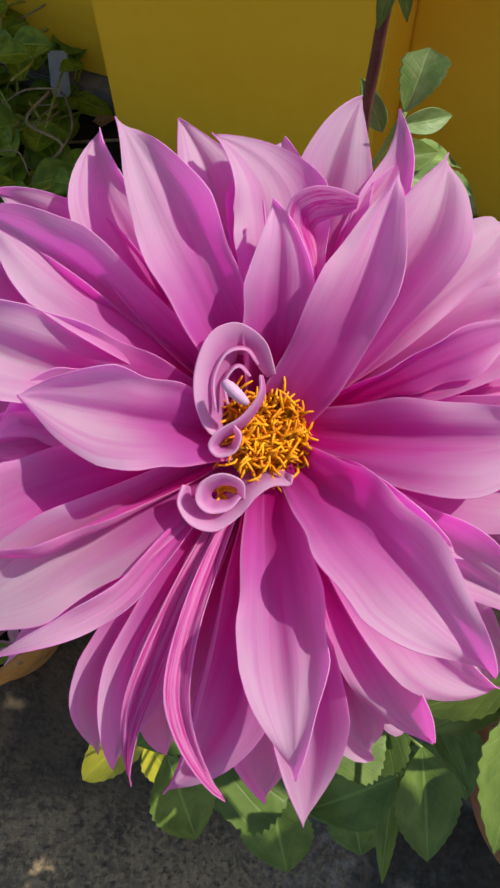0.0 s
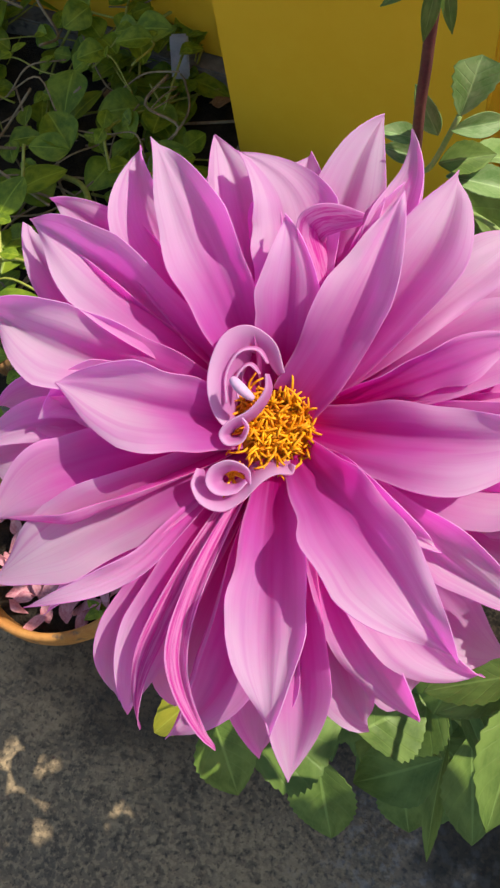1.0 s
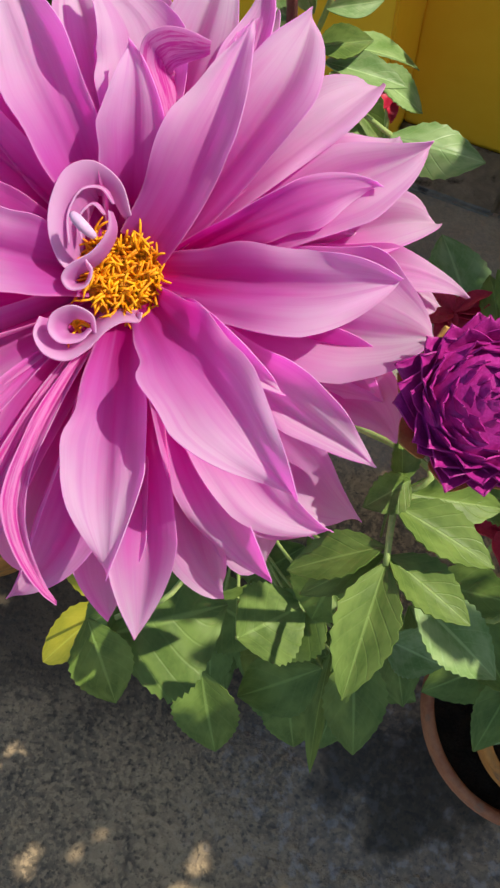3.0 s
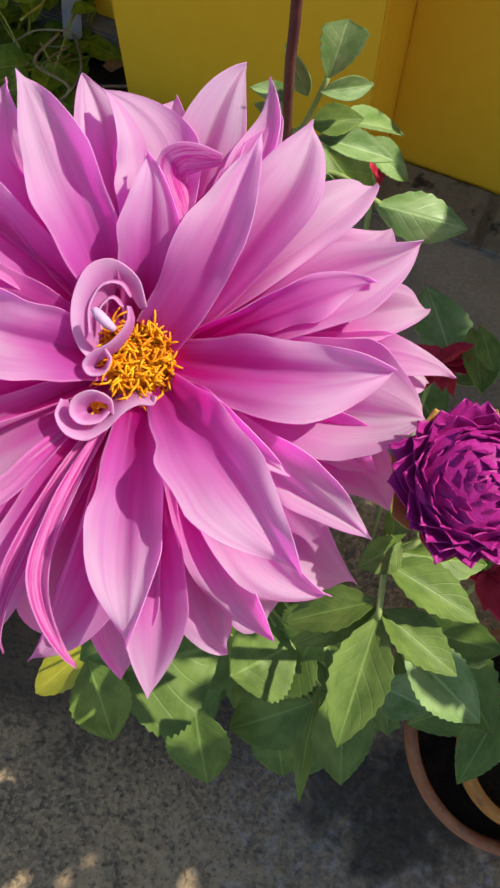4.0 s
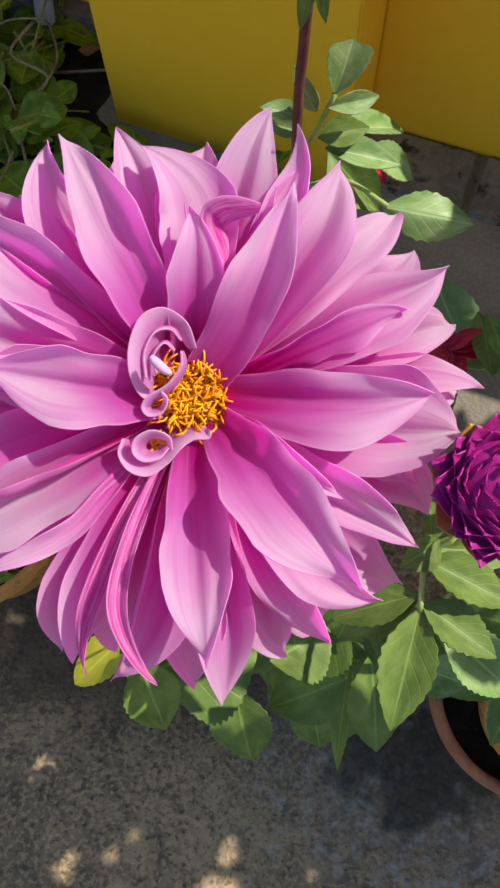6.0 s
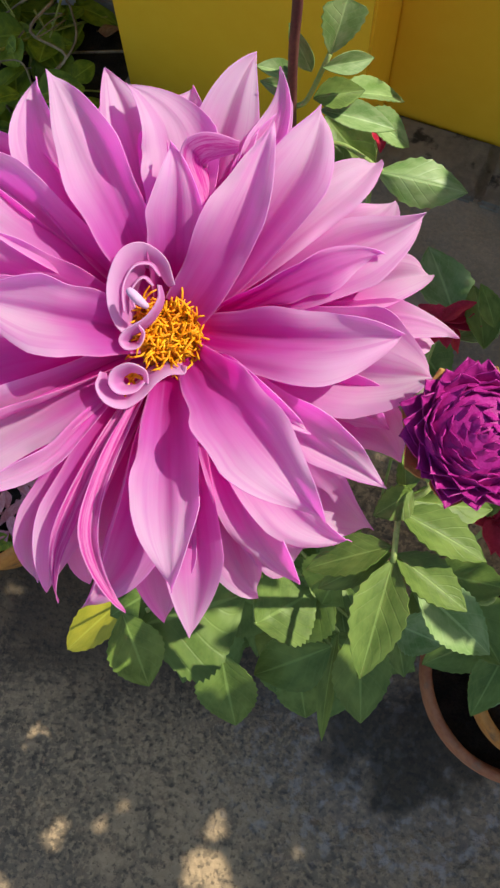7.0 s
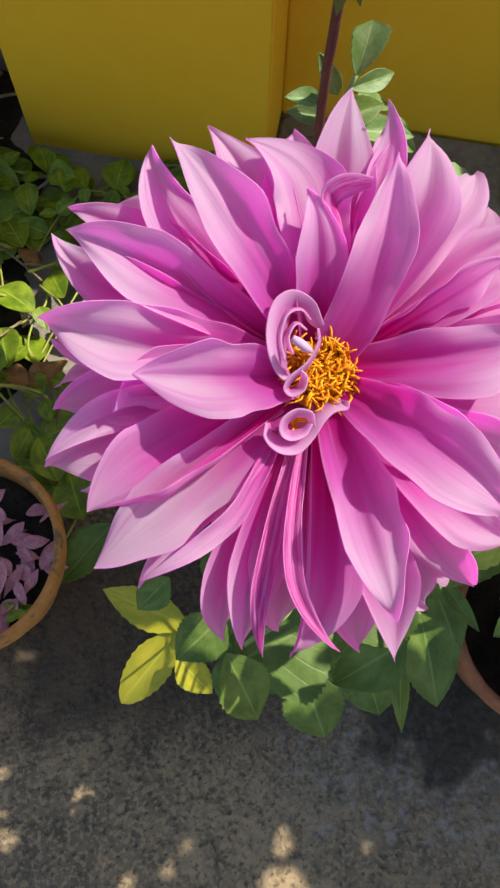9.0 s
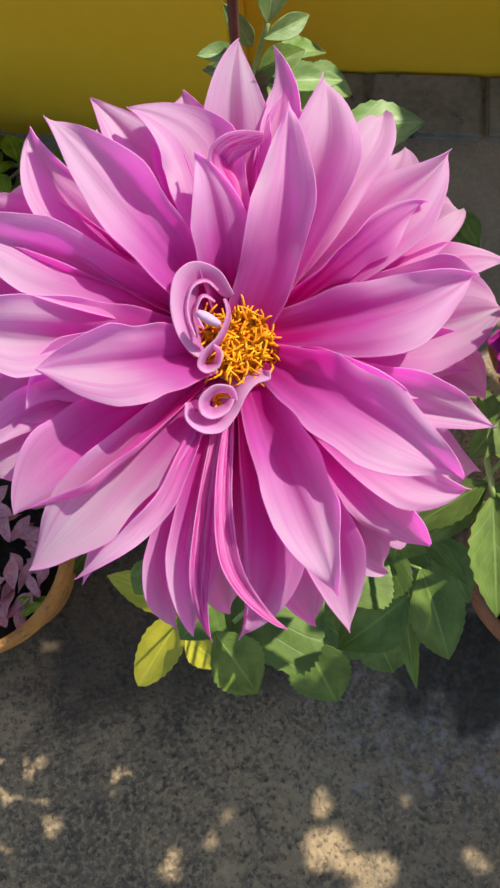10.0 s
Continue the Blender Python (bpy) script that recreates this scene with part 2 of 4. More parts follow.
# ---- builders ----
def mesh_of(name, verts, faces, mats, index=None, uvs=None, smooth=True):
    me = bpy.data.meshes.new(name)
    me.from_pydata([tuple(v) for v in verts], [], faces)
    for m in mats:
        me.materials.append(m)
    if index:
        me.polygons.foreach_set("material_index", index)
    if smooth:
        me.polygons.foreach_set("use_smooth", [True] * len(me.polygons))
    if uvs:
        layer = me.uv_layers.new(name="UVMap")
        for lo in me.loops:
            layer.data[lo.index].uv = uvs[lo.vertex_index]
    me.update()
    return me


def part(name, me, parent, label=""):
    ob = new(name, me)
    ob.parent = parent
    return tagged(ob, label)


def thing(name, label, category, at=(0, 0, 0), group="", kind=""):
    ob = new(name)
    ob.location = at
    ob.empty_display_size = 0.02
    return tagged(ob, label, category, group, kind)


def sheet(name, rows, mats, thick):
    """A thin closed sheet from rows of points (base to tip, side to side), with its two faces in two materials."""
    g = np.array([[tuple(p) for p in r] for r in rows])
    ns, nq = g.shape[:2]
    ds, dq = np.gradient(g, axis=0), np.gradient(g, axis=1)
    nrm = np.cross(dq, ds)
    length = np.linalg.norm(nrm, axis=2, keepdims=True)
    nrm = nrm / np.maximum(length, 1e-12)
    top, low = g + nrm * thick / 2, g - nrm * thick / 2
    uv = [(2 * j / (nq - 1) - 1, i / (ns - 1)) for i in range(ns) for j in range(nq)]
    verts = np.concatenate([top.reshape(-1, 3), low.reshape(-1, 3)])
    k, faces, index = ns * nq, [], []
    for i in range(ns - 1):
        for j in range(nq - 1):
            a, b, c, d = i * nq + j, i * nq + j + 1, (i + 1) * nq + j + 1, (i + 1) * nq + j
            faces += [(a, b, c, d), (k + d, k + c, k + b, k + a)]
            index += [0, 1]
    rim = [i * nq for i in range(ns)] + [(ns - 1) * nq + j for j in range(1, nq)]
    rim += [i * nq + nq - 1 for i in range(ns - 2, -1, -1)] + [j for j in range(nq - 2, 0, -1)]
    own = 2 * k
    edge_verts = np.concatenate([verts[rim], verts[[k + a for a in rim]]])
    count = len(rim)
    for a in range(count):
        b = (a + 1) % count
        faces.append((own + b, own + a, own + count + a, own + count + b))
        index.append(0)
    rim_uv = [uv[a] for a in rim]
    return mesh_of(name, np.concatenate([verts, edge_verts]), faces, mats, index, uv + uv + rim_uv + rim_uv)


def tube(name, points, radii, mat, sides=8):
    """A tapered stalk along points."""
    pts = [Vector(p) for p in points]
    rings, verts, faces = len(pts), [], []
    side = Vector((1, 0.13, 0.07))
    for i, p in enumerate(pts):
        t = (pts[min(i + 1, rings - 1)] - pts[max(i - 1, 0)]).normalized()
        side = (side - t * side.dot(t)).normalized()
        other = t.cross(side)
        r = radii[i] if hasattr(radii, "__len__") else radii
        for j in range(sides):
            a = 2 * math.pi * j / sides
            verts.append(p + (side * math.cos(a) + other * math.sin(a)) * r)
    for i in range(rings - 1):
        for j in range(sides):
            faces.append((i * sides + j, i * sides + (j + 1) % sides, (i + 1) * sides + (j + 1) % sides, (i + 1) * sides + j))
    faces += [tuple(range(sides - 1, -1, -1)), tuple(range((rings - 1) * sides, rings * sides))]
    return mesh_of(name, verts, faces, [mat])


def smooth_path(points, n=8):
    """A rounded way through points."""
    p = [Vector(a) for a in points]
    p = [2 * p[0] - p[1]] + p + [2 * p[-1] - p[-2]]
    out = []
    for i in range(1, len(p) - 2):
        for j in range(n):
            t = j / n
            a, b, c, d = p[i - 1], p[i], p[i + 1], p[i + 2]
            out.append(0.5 * (2 * b + (c - a) * t + (2 * a - 5 * b + 4 * c - d) * t * t + (3 * b - a - 3 * c + d) * t ** 3))
    return out + [p[-2]]


def lathe(name, profile, mats, sides=64, index=None):
    """A turned body from (radius, height) pairs."""
    verts = [(r * math.cos(2 * math.pi * j / sides), r * math.sin(2 * math.pi * j / sides), z) for r, z in profile for j in range(sides)]
    faces, mi = [], []
    for i in range(len(profile) - 1):
        for j in range(sides):
            k = (j + 1) % sides
            faces.append((i * sides + j, i * sides + k, (i + 1) * sides + k, (i + 1) * sides + j))
            mi.append(index[i] if index else 0)
    return mesh_of(name, verts, faces, mats, mi)


def box(name, x0, x1, y0, y1, z0, z1, mat, bevel=0.004):
    bm = bmesh.new()
    bmesh.ops.create_cube(bm, size=1)
    for v in bm.verts:
        v.co = Vector(((x0 + x1) / 2 + v.co.x * (x1 - x0), (y0 + y1) / 2 + v.co.y * (y1 - y0), (z0 + z1) / 2 + v.co.z * (z1 - z0)))
    if bevel:
        bmesh.ops.bevel(bm, geom=bm.edges[:], offset=bevel, segments=2, affect="EDGES")
    me = bpy.data.meshes.new(name)
    bm.to_mesh(me)
    bm.free()
    me.materials.append(mat)
    return me


def leaf_mesh(name, length, width, mats, fold=18, droop=0.12, teeth=11, bite=0.035, peak=0.42, wave=0.0, seed=0, blunt=0.9):
    """An ovate leaf along +Y from its foot, face up, folded along the midrib."""
    rng = random.Random(seed)
    ns, nq = 2 * teeth + 6 if teeth else 18, 9
    ph, rows = rng.uniform(0, 6), []
    for i in range(ns):
        s = i / (ns - 1)
        w = (0.05 + 0.95 * math.sin(math.pi / 2 * min(1, s / peak)) ** 0.9) if s < peak else max(0.012, math.cos(math.pi / 2 * (s - peak) / (1 - peak)) ** blunt)
        tooth = 1 + (bite if i % 2 else -bite) if teeth and 2 < i < ns - 2 else 1
        row = []
        for j in range(nq):
            q = 2 * j / (nq - 1) - 1
            a = radians(fold) * (1 - 0.4 * s)
            x = q * width / 2 * w * math.cos(a) * (tooth if abs(q) > 0.99 else 1)
            z = abs(q) ** 1.2 * width / 2 * w * math.sin(a) - droop * length * s * s
            z += wave * width * abs(q) ** 2 * math.sin(s * 9 + ph + (2 if q > 0 else 0))
            z -= 0.026 * width * (abs(q) ** 0.5) * (1 - abs(q)) * math.sin(s * 26 - 9 * abs(q) + ph)
            row.append((x, length * (s - 0.06 * droop * s * s), z))
        rows.append(row)
    return sheet(name, rows, mats, 0.0006)


def place(base, tip, roll=0.0, face=(0, 0, 1)):
    """The pose of a leaf that runs from base to tip with its face towards face, leaned by roll degrees."""
    b, t = Vector(base), Vector(tip)
    y = (t - b).normalized()
    x = y.cross(Vector(face)).normalized()
    m = Matrix((x, y, x.cross(y))).transposed().to_4x4()
    return Matrix.Translation(b) @ m @ pose(0, 0, 0, 0, roll, 0)


def leaf(parent, base, tip, width, roll=0.0, face=(0, -0.25, 1), name="leaf", mats=None, label="", **kw):
    length = (Vector(tip) - Vector(base)).length
    ob = part(name, leaf_mesh(name, length, width, mats or [LEAF, LEAF_BACK], **kw), parent, label)
    ob.matrix_local = parent.matrix_world.inverted() @ place(base, tip, roll, face) if parent.matrix_world != Matrix() else place(base, tip, roll, face)
    return ob


# ---- ground and walls ----
def make_ground():
    n, size = 90, 60.0
    verts, faces = [], []
    for i in range(n):
        for j in range(n):
            u, v = 2 * i / (n - 1) - 1, 2 * j / (n - 1) - 1
            x, y = 3 * u + (size - 3) * u ** 7, 3 * v + (size - 3) * v ** 7
            verts.append((x, y, 0.004 * noise.noise(Vector((x * 3, y * 3, 0.3)))))
    for i in range(n - 1):
        for j in range(n - 1):
            faces.append((i * n + j, (i + 1) * n + j, (i + 1) * n + j + 1, i * n + j + 1))
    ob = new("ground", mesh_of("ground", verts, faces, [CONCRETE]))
    tagged(ob, "weathered dark grey concrete ground with damp stains", "ground", kind="structure")


make_ground()

# the wall runs slightly askew of the view
WALL = pose(0.404, 0.915, 0, 0, 0, -20.5)


def structure(name, me, label, category):
    ob = new(name, me)
    ob.matrix_world = WALL
    return tagged(ob, label, category, kind="structure")


PIER = -0.22
structure("wall_back", box("wall_back", PIER, 3.0, 0.134, 0.34, 0.0, 0.95, YELLOW_WALL), "ochre yellow painted rendered wall above a cement ledge", "wall")
ledge = structure("wall_ledge", box("wall_ledge", PIER, 3.0, 0.004, 0.36, -0.05, 0.002, PLINTH, 0.006), "stained dark cement block ledge at the foot of the wall", "ledge")


def ledge_blocks():
    rng = random.Random(9)
    x = PIER + 0.003
    while x < 1.6:
        long = rng.uniform(0.20, 0.24)
        ob = part("block", box("block", x, x + long, -0.004, 0.131, -0.03, 0.013 + rng.uniform(-0.002, 0.002), PLINTH, 0.006), ledge)
        ob.matrix_local = pose(0, 0, 0, rng.uniform(-0.6, 0.6), 0, rng.uniform(-0.3, 0.3))
        x += long + 0.009


ledge_blocks()
structure("wall_pier", box("wall_pier", -0.675, PIER, -0.025, 0.36, -0.02, 0.98, YELLOW_WALL), "ochre yellow painted square wall pier", "wall pier")
structure("wall_far", box("wall_far", -3.0, -0.70, 0.17, 0.8, 0.06, 0.95, YELLOW_WALL), "ochre yellow painted wall set back behind the vines", "wall")
def make_bed():
    n, verts, faces = 40, [], []
    for i in range(n):
        for j in range(n):
            x, y = -1.6 + 1.45 * i / (n - 1), 0.52 + 1.1 * j / (n - 1)
            lift = min(1, min(i, n - 1 - i) / 5) * min(1, min(j, n - 1 - j) / 5)
            wob = noise.noise(Vector((x * 9, y * 9, 0))) + 0.5 * noise.noise(Vector((x * 31, y * 31, 4)))
            edge = 0.06 * noise.noise(Vector((x * 6, y * 6, 9)))
            verts.append((x + edge, y + edge, -0.012 + lift * (0.026 + 0.012 * wob)))
    for i in range(n - 1):
        for j in range(n - 1):
            faces.append((i * n + j, (i + 1) * n + j, (i + 1) * n + j + 1, i * n + j + 1))
    ob = new("soil_bed", mesh_of("soil_bed", verts, faces, [SOIL]))
    tagged(ob, "dark damp soil bed under the creeping vines", "soil bed", kind="structure")


make_bed()
structure("wall_far_base", box("wall_far_base", -3.0, -0.70, 0.13, 0.8, -0.05, 0.06, PLINTH), "grey cement base of the set-back wall", "wall base")


# ---- the pink dahlia ----
FACING = Vector((0.02, -0.44, 0.90)).normalized()
RIGHT = (Vector((1, 0, 0)) - FACING * FACING.x).normalized()
FLOWER = Matrix.Translation((0.036, 0.148, 0.946)) @ Matrix((RIGHT, FACING.cross(RIGHT), FACING)).transposed().to_4x4()
dahlia = thing("dahlia_plant", "pink dahlia in full bloom on a green leafy stem", "flowering plant")
heart = part("flower_head", lathe("flower_head", [(0.0001, 0.004), (0.006, 0.0035), (0.012, 0.001), (0.016, -0.004), (0.018, -0.012), (0.016, -0.022), (0.008, -0.034), (0.005, -0.045), (0.0001, -0.046)], [HEART, STEM], 32, [0, 0, 0, 1, 1, 1, 1, 1]), dahlia, "large pink dahlia bloom with an orange heart")
heart.data.transform(Matrix.Translation((-0.0045, -0.005, 0)))
heart.matrix_world = FLOWER


def petal(angle, reach, rise, root, along, bend, lift, half, keel=(22, 22), curl=(0, 0), roll=0, twist=0, hook=None, wave=2.0, slim=1.2, wide=1.0, foot=0.22, flat=0.45, blunt=False, streaky=False, turned=False, inner=False):
    """A petal in millimetres from its root (degrees, out, up) to its tip; bend and lift move its spine at along, half is its
    half breadth there, keel folds its two sides up in degrees, curl rolls them."""
    a, r = radians(angle), radians(root[0])
    tip = Vector((reach * math.cos(a), reach * math.sin(a), rise))
    base = Vector((root[1] * math.cos(r), root[1] * math.sin(r), root[2]))
    chord = tip - base
    ahead = Vector((chord.x, chord.y, 0)).normalized()
    across = Vector((-ahead.y, ahead.x, 0))
    rng = random.Random(int(angle * 7 + reach * 13 + rise))
    ph, ph2, ph3 = rng.uniform(0, 6.3), rng.uniform(0, 6.3), rng.uniform(0, 6.3)
    mid = rng.uniform(-0.22, 0.22)
    nib = Vector((0, 0, rng.uniform(-1.8, 0.8))) + across * rng.uniform(-1.5, 1.5)
    ns, nq, rows, spine = 34, 21, [], []
    for i in range(ns):
        s = i / (ns - 1)
        k = math.sin(math.pi / 2 * s / along) if s < along else max(0.0, math.cos(math.pi / 2 * (s - along) / (1 - along))) ** 0.8
        p = base + chord * s + (across * bend + Vector((0, 0, lift))) * k
        p += across * (0.8 * math.sin(5.5 * s + ph) * s * (1 - s) * 2)
        if hook:
            k = max(0, (s - 0.55) / 0.45) ** 2
            p = p + (ahead * hook[0] + across * hook[1] + Vector((0, 0, hook[2]))) * k
        p += nib * max(0, (s - 0.8) / 0.2) ** 2
        spine.append(p)
    run = [0.0]
    for p, o in zip(spine, spine[1:]):
        run.append(run[-1] + (o - p).length)
    peak = min(max(along, 0.55), 0.7)

    def breadth(s):
        if s < peak:
            return foot + (1 - foot) * math.sin(math.pi / 2 * s / peak) ** 1.15
        x = (s - peak) / (1 - peak)
        if blunt:
            return 1 - 0.4 * x * x
        return max(0.012, 0.6 * (1 - x ** 1.7) + 0.4 * (1 - x) ** slim)

    full = half * wide / breadth(along)
    up = Vector((0, 0, 1))
    for i in range(ns):
        s = run[i] / run[-1]
        t = (spine[min(i + 1, ns - 1)] - spine[max(i - 1, 0)]).normalized()
        up = (up - t * up.dot(t)).normalized()
        nv, sv = up, up.cross(t)
        turn = radians(roll + twist * (s - 0.4) + 5 * math.sin(3.2 * s + ph) * s)
        c, d = math.cos(turn), math.sin(turn)
        sv, nv = sv * c + nv * d, nv * c - sv * d
        row = []
        for j in range(nq):
            q = 1 - 2 * j / (nq - 1)
            e, far, near = abs(q), 0 if q > 0 else 1, 2.3 if q > 0 else 0.0
            fold = radians(keel[far]) * min(1, 0.5 + s) * (1 - 0.2 * s)
            w = full * breadth(s) / math.cos(radians(keel[far]))
            w *= 1 + (0.034 * wave * math.sin(6.5 * s + ph + near) + 0.013 * wave * math.sin(19 * s + ph2 + near + 1.6 * math.sin(5 * s + ph3))) * min(1, 2 * s)
            ang = radians(curl[far]) * min(1, 0.45 + 0.8 * s)
            x, z = e, 0.0
            if ang > 0.02 and e > flat:
                arc, rest = ang * (e - flat) / (1 - flat), 1 - flat
                x, z = flat + rest * math.sin(arc) / ang, rest * (1 - math.cos(arc)) / ang
            x, z = x * math.cos(fold), (z + (math.sqrt((q - mid) ** 2 + 0.012) - 0.11) * math.sin(fold)) * w
            soft = min(1, 3 * (1 - s))
            z -= (0.115 * full * math.cos(q * 5.6 + ph3 + 0.9 * math.sin(3 * s + ph)) + 0.14 * math.cos(q * 19 + ph2 + 2 * s + 1.5 * math.sin(4 * q + ph3))) * (1 - e * e) * soft * min(1, 0.3 + 1.5 * s)
            z -= 0.22 * math.exp(-((q - mid) / 0.12) ** 2) * soft
            z += 1.5 * wave * e ** 1.8 * math.sin(s * 8.5 + ph + near) * s
            z += 0.62 * wave * e ** 3 * math.sin(s * 19 + ph2 + near + 1.6 * math.sin(5 * s + ph3)) * min(1, 2 * s) * soft
            z += 1.1 * max(0, (e - 0.78) / 0.22) ** 2 * math.sin(4.5 * s + ph3 + near) * soft
            row.append((spine[i] + sv * (math.copysign(x, q) * w) + nv * z) / 1000)
        rows.append(row)
    part("petal", sheet("petal", rows, [PETAL_BACK if turned else PETAL_INNER if inner else PETAL, PETAL_BACK if streaky or turned else PETAL_LINING], 0.00035), heart)


petal(119, 110, 13, root=(145, 12, -3), along=0.64, bend=-2.9, lift=9.2, half=11.8, keel=(46, 42), wave=2.4, foot=0.45, inner=True)
petal(122, 115, 4, root=(155, 13, -6), along=0.75, bend=11.0, lift=-0.6, half=11.0, keel=(40, 40))
petal(146, 121, 12, root=(166, 15, -6), along=0.78, bend=-2.1, lift=3.6, half=11.0, keel=(42, 46), wave=2.4, inner=True)
petal(139, 126, -10, root=(161, 14, -10), along=0.82, bend=-2.2, lift=5.5, half=8.2, keel=(36, 32), hook=(0, 5, 3))
petal(135, 113, -25, root=(159, 14, -12), along=0.85, bend=-2.5, lift=9.6, half=10.4, keel=(32, 32))
petal(148, 127, -0, root=(172, 15, -6), along=0.76, bend=6.5, lift=2.6, half=10.3, keel=(42, 42))
petal(163, 122, 9, root=(-178, 17, -6), along=0.75, bend=2.0, lift=5.9, half=13.0, keel=(48, 42), wave=3.0, foot=0.35, inner=True)
petal(174, 84, 20, root=(-168, 18, 0), along=0.62, bend=2.2, lift=5.3, half=13.9, keel=(48, 44), wave=2.4, foot=0.5, inner=True)
petal(-171, 128, -5, root=(-164, 18, -6), along=0.74, bend=-8.3, lift=5.2, half=7.2, keel=(42, 52), hook=(0, 4, 3))
petal(-168, 131, -15, root=(-157, 19, -10), along=0.85, bend=-1.5, lift=4.9, half=10.8, keel=(32, 36))
petal(-178, 94, 10, root=(-170, 18, -6), along=0.85, bend=-7.0, lift=-5.6, half=7.5, keel=(20, 44), wave=1.2, hook=(0, 4, 2))
petal(167, 120, -20, root=(-176, 17, -12), along=0.85, bend=2.3, lift=5.5, half=7.0, keel=(32, 32))
petal(176, 119, -25, root=(-172, 17, -12), along=0.85, bend=-5.6, lift=8.0, half=3.7, keel=(32, 32))
petal(-161, 124, -22, root=(-150, 19, -12), along=0.85, bend=3.2, lift=7.1, half=4.3, keel=(32, 32))
petal(-178, 120, -12, root=(-168, 18, -10), along=0.82, bend=-4.6, lift=3.9, half=9.4, keel=(36, 36))
petal(-158, 122, 5, root=(-151, 19, -6), along=0.70, bend=-1.5, lift=3.7, half=11.2, keel=(8, 30), curl=(190, 0), wide=1.8, flat=0.45, streaky=True)
petal(-148, 134, 0, root=(-143, 20, -6), along=0.74, bend=0.2, lift=3.3, half=13.4, keel=(46, 38), wave=3.0, foot=0.35, inner=True)
petal(-138, 132, -15, root=(-134, 20, -12), along=0.85, bend=-2.6, lift=-0.0, half=3.9, keel=(36, 36))
petal(-129, 112, 8, root=(-132, 20, -6), along=0.85, bend=-3.5, lift=8.0, half=2.3, keel=(24, 52), wave=1.6, hook=(8, -24, 4), foot=0.08, slim=1.8, streaky=True, inner=True)
petal(-112, 131, 8, root=(-126, 20, -6), along=0.72, bend=-8.3, lift=10.6, half=3.9, keel=(50, 20), wave=1.2, foot=0.1, turned=True)
petal(-115, 133, -2, root=(-121, 20, -8), along=0.67, bend=-6.2, lift=5.6, half=11.3, keel=(34, 42))
petal(-101, 118, 22, root=(-119, 19, -6), along=0.68, bend=-15, lift=10.9, half=3.8, keel=(40, 40), wave=1.2, foot=0.12, turned=True, hook=(4, 6, -2))
petal(-107, 128, 10, root=(-111, 19, -6), along=0.69, bend=9.6, lift=6.5, half=9.5, keel=(30, 6), curl=(0, 180), wide=1.6, flat=0.45, streaky=True)
petal(-118, 136, -14, root=(-121, 20, -9), along=0.79, bend=-10.6, lift=4.9, half=8.7, keel=(32, 32))
petal(-108, 124, -10, root=(-111, 19, -8), along=0.80, bend=-5.5, lift=5.7, half=11.8, keel=(32, 32))
petal(-88, 105, 40, root=(-102, 18, 0), along=0.68, bend=-0.8, lift=5.6, half=12.5, keel=(38, 44), wave=2.4, curl=(40, 0), foot=0.4, inner=True)
petal(-87, 135, 7, root=(-98, 18, -6), along=0.71, bend=4.7, lift=5.3, half=12.1, keel=(36, 36))
petal(-92, 132, -6, root=(-105, 19, -6), along=0.84, bend=-1.4, lift=3.0, half=10.2, keel=(36, 36))
petal(-64, 127, -16, root=(-90, 17, -6), along=0.68, bend=-5.2, lift=14.2, half=9.3, keel=(52, 34), wave=3.2)
petal(-74, 131, -31, root=(-94, 18, -10), along=0.77, bend=-3.7, lift=11.2, half=11.5, keel=(32, 32))
petal(-66, 127, -38, root=(-87, 17, -10), along=0.82, bend=0.8, lift=14.7, half=9.3, keel=(32, 32))
petal(-51, 96, 35, root=(-73, 15, 2), along=0.62, bend=0.8, lift=15.3, half=14.8, keel=(40, 44), wave=3.4, foot=0.4, inner=True)
petal(-37, 69, 23, root=(-61, 14, 0), along=0.54, bend=-1.6, lift=9.9, half=7.8, keel=(52, 32))
petal(-36, 111, 10, root=(-62, 14, -6), along=0.66, bend=-0.9, lift=5.1, half=9.6, keel=(54, 14), wave=2.7, inner=True)
petal(-46, 126, -24, root=(-72, 15, -6), along=0.76, bend=-4.1, lift=11.4, half=10.9, keel=(36, 36))
petal(-50, 119, -3, root=(-78, 16, -6), along=0.74, bend=-12.1, lift=9.8, half=9.9, keel=(40, 32))
petal(-55, 120, -19, root=(-84, 16, -10), along=0.72, bend=-10.8, lift=6.9, half=9.9, keel=(36, 36))
petal(-30, 117, -26, root=(-52, 12, -9), along=0.78, bend=6.1, lift=1.3, half=11.0, keel=(58, -24))
petal(-25, 103, -18, root=(-51, 12, -12), along=0.79, bend=1.1, lift=-1.0, half=9.5, keel=(58, -18))
petal(-1, 91, 18, root=(-34, 10, 0), along=0.64, bend=-5.6, lift=4.5, half=14.1, keel=(46, 34), wave=2.7, slim=0.8, foot=0.5, inner=True)
petal(-11, 110, -6, root=(-43, 11, -8), along=0.85, bend=2.3, lift=2.3, half=15.1, keel=(32, 38), slim=0.8)
petal(-2, 115, -38, root=(-31, 10, -12), along=0.82, bend=2.7, lift=11.4, half=8.7, keel=(32, 32))
petal(-0, 120, -22, root=(-23, 9, -10), along=0.77, bend=5.9, lift=6.9, half=6.8, keel=(38, 36), hook=(3, -3, -2))
petal(13, 113, -30, root=(-4, 8, -10), along=0.79, bend=2.4, lift=12.2, half=9.1, keel=(36, 34))
petal(21, 89, -1, root=(2, 7, -6), along=0.67, bend=1.5, lift=12.1, half=8.5, keel=(40, 10), roll=32, slim=0.7, wave=2.2, hook=(0, 0, 5), foot=0.35)
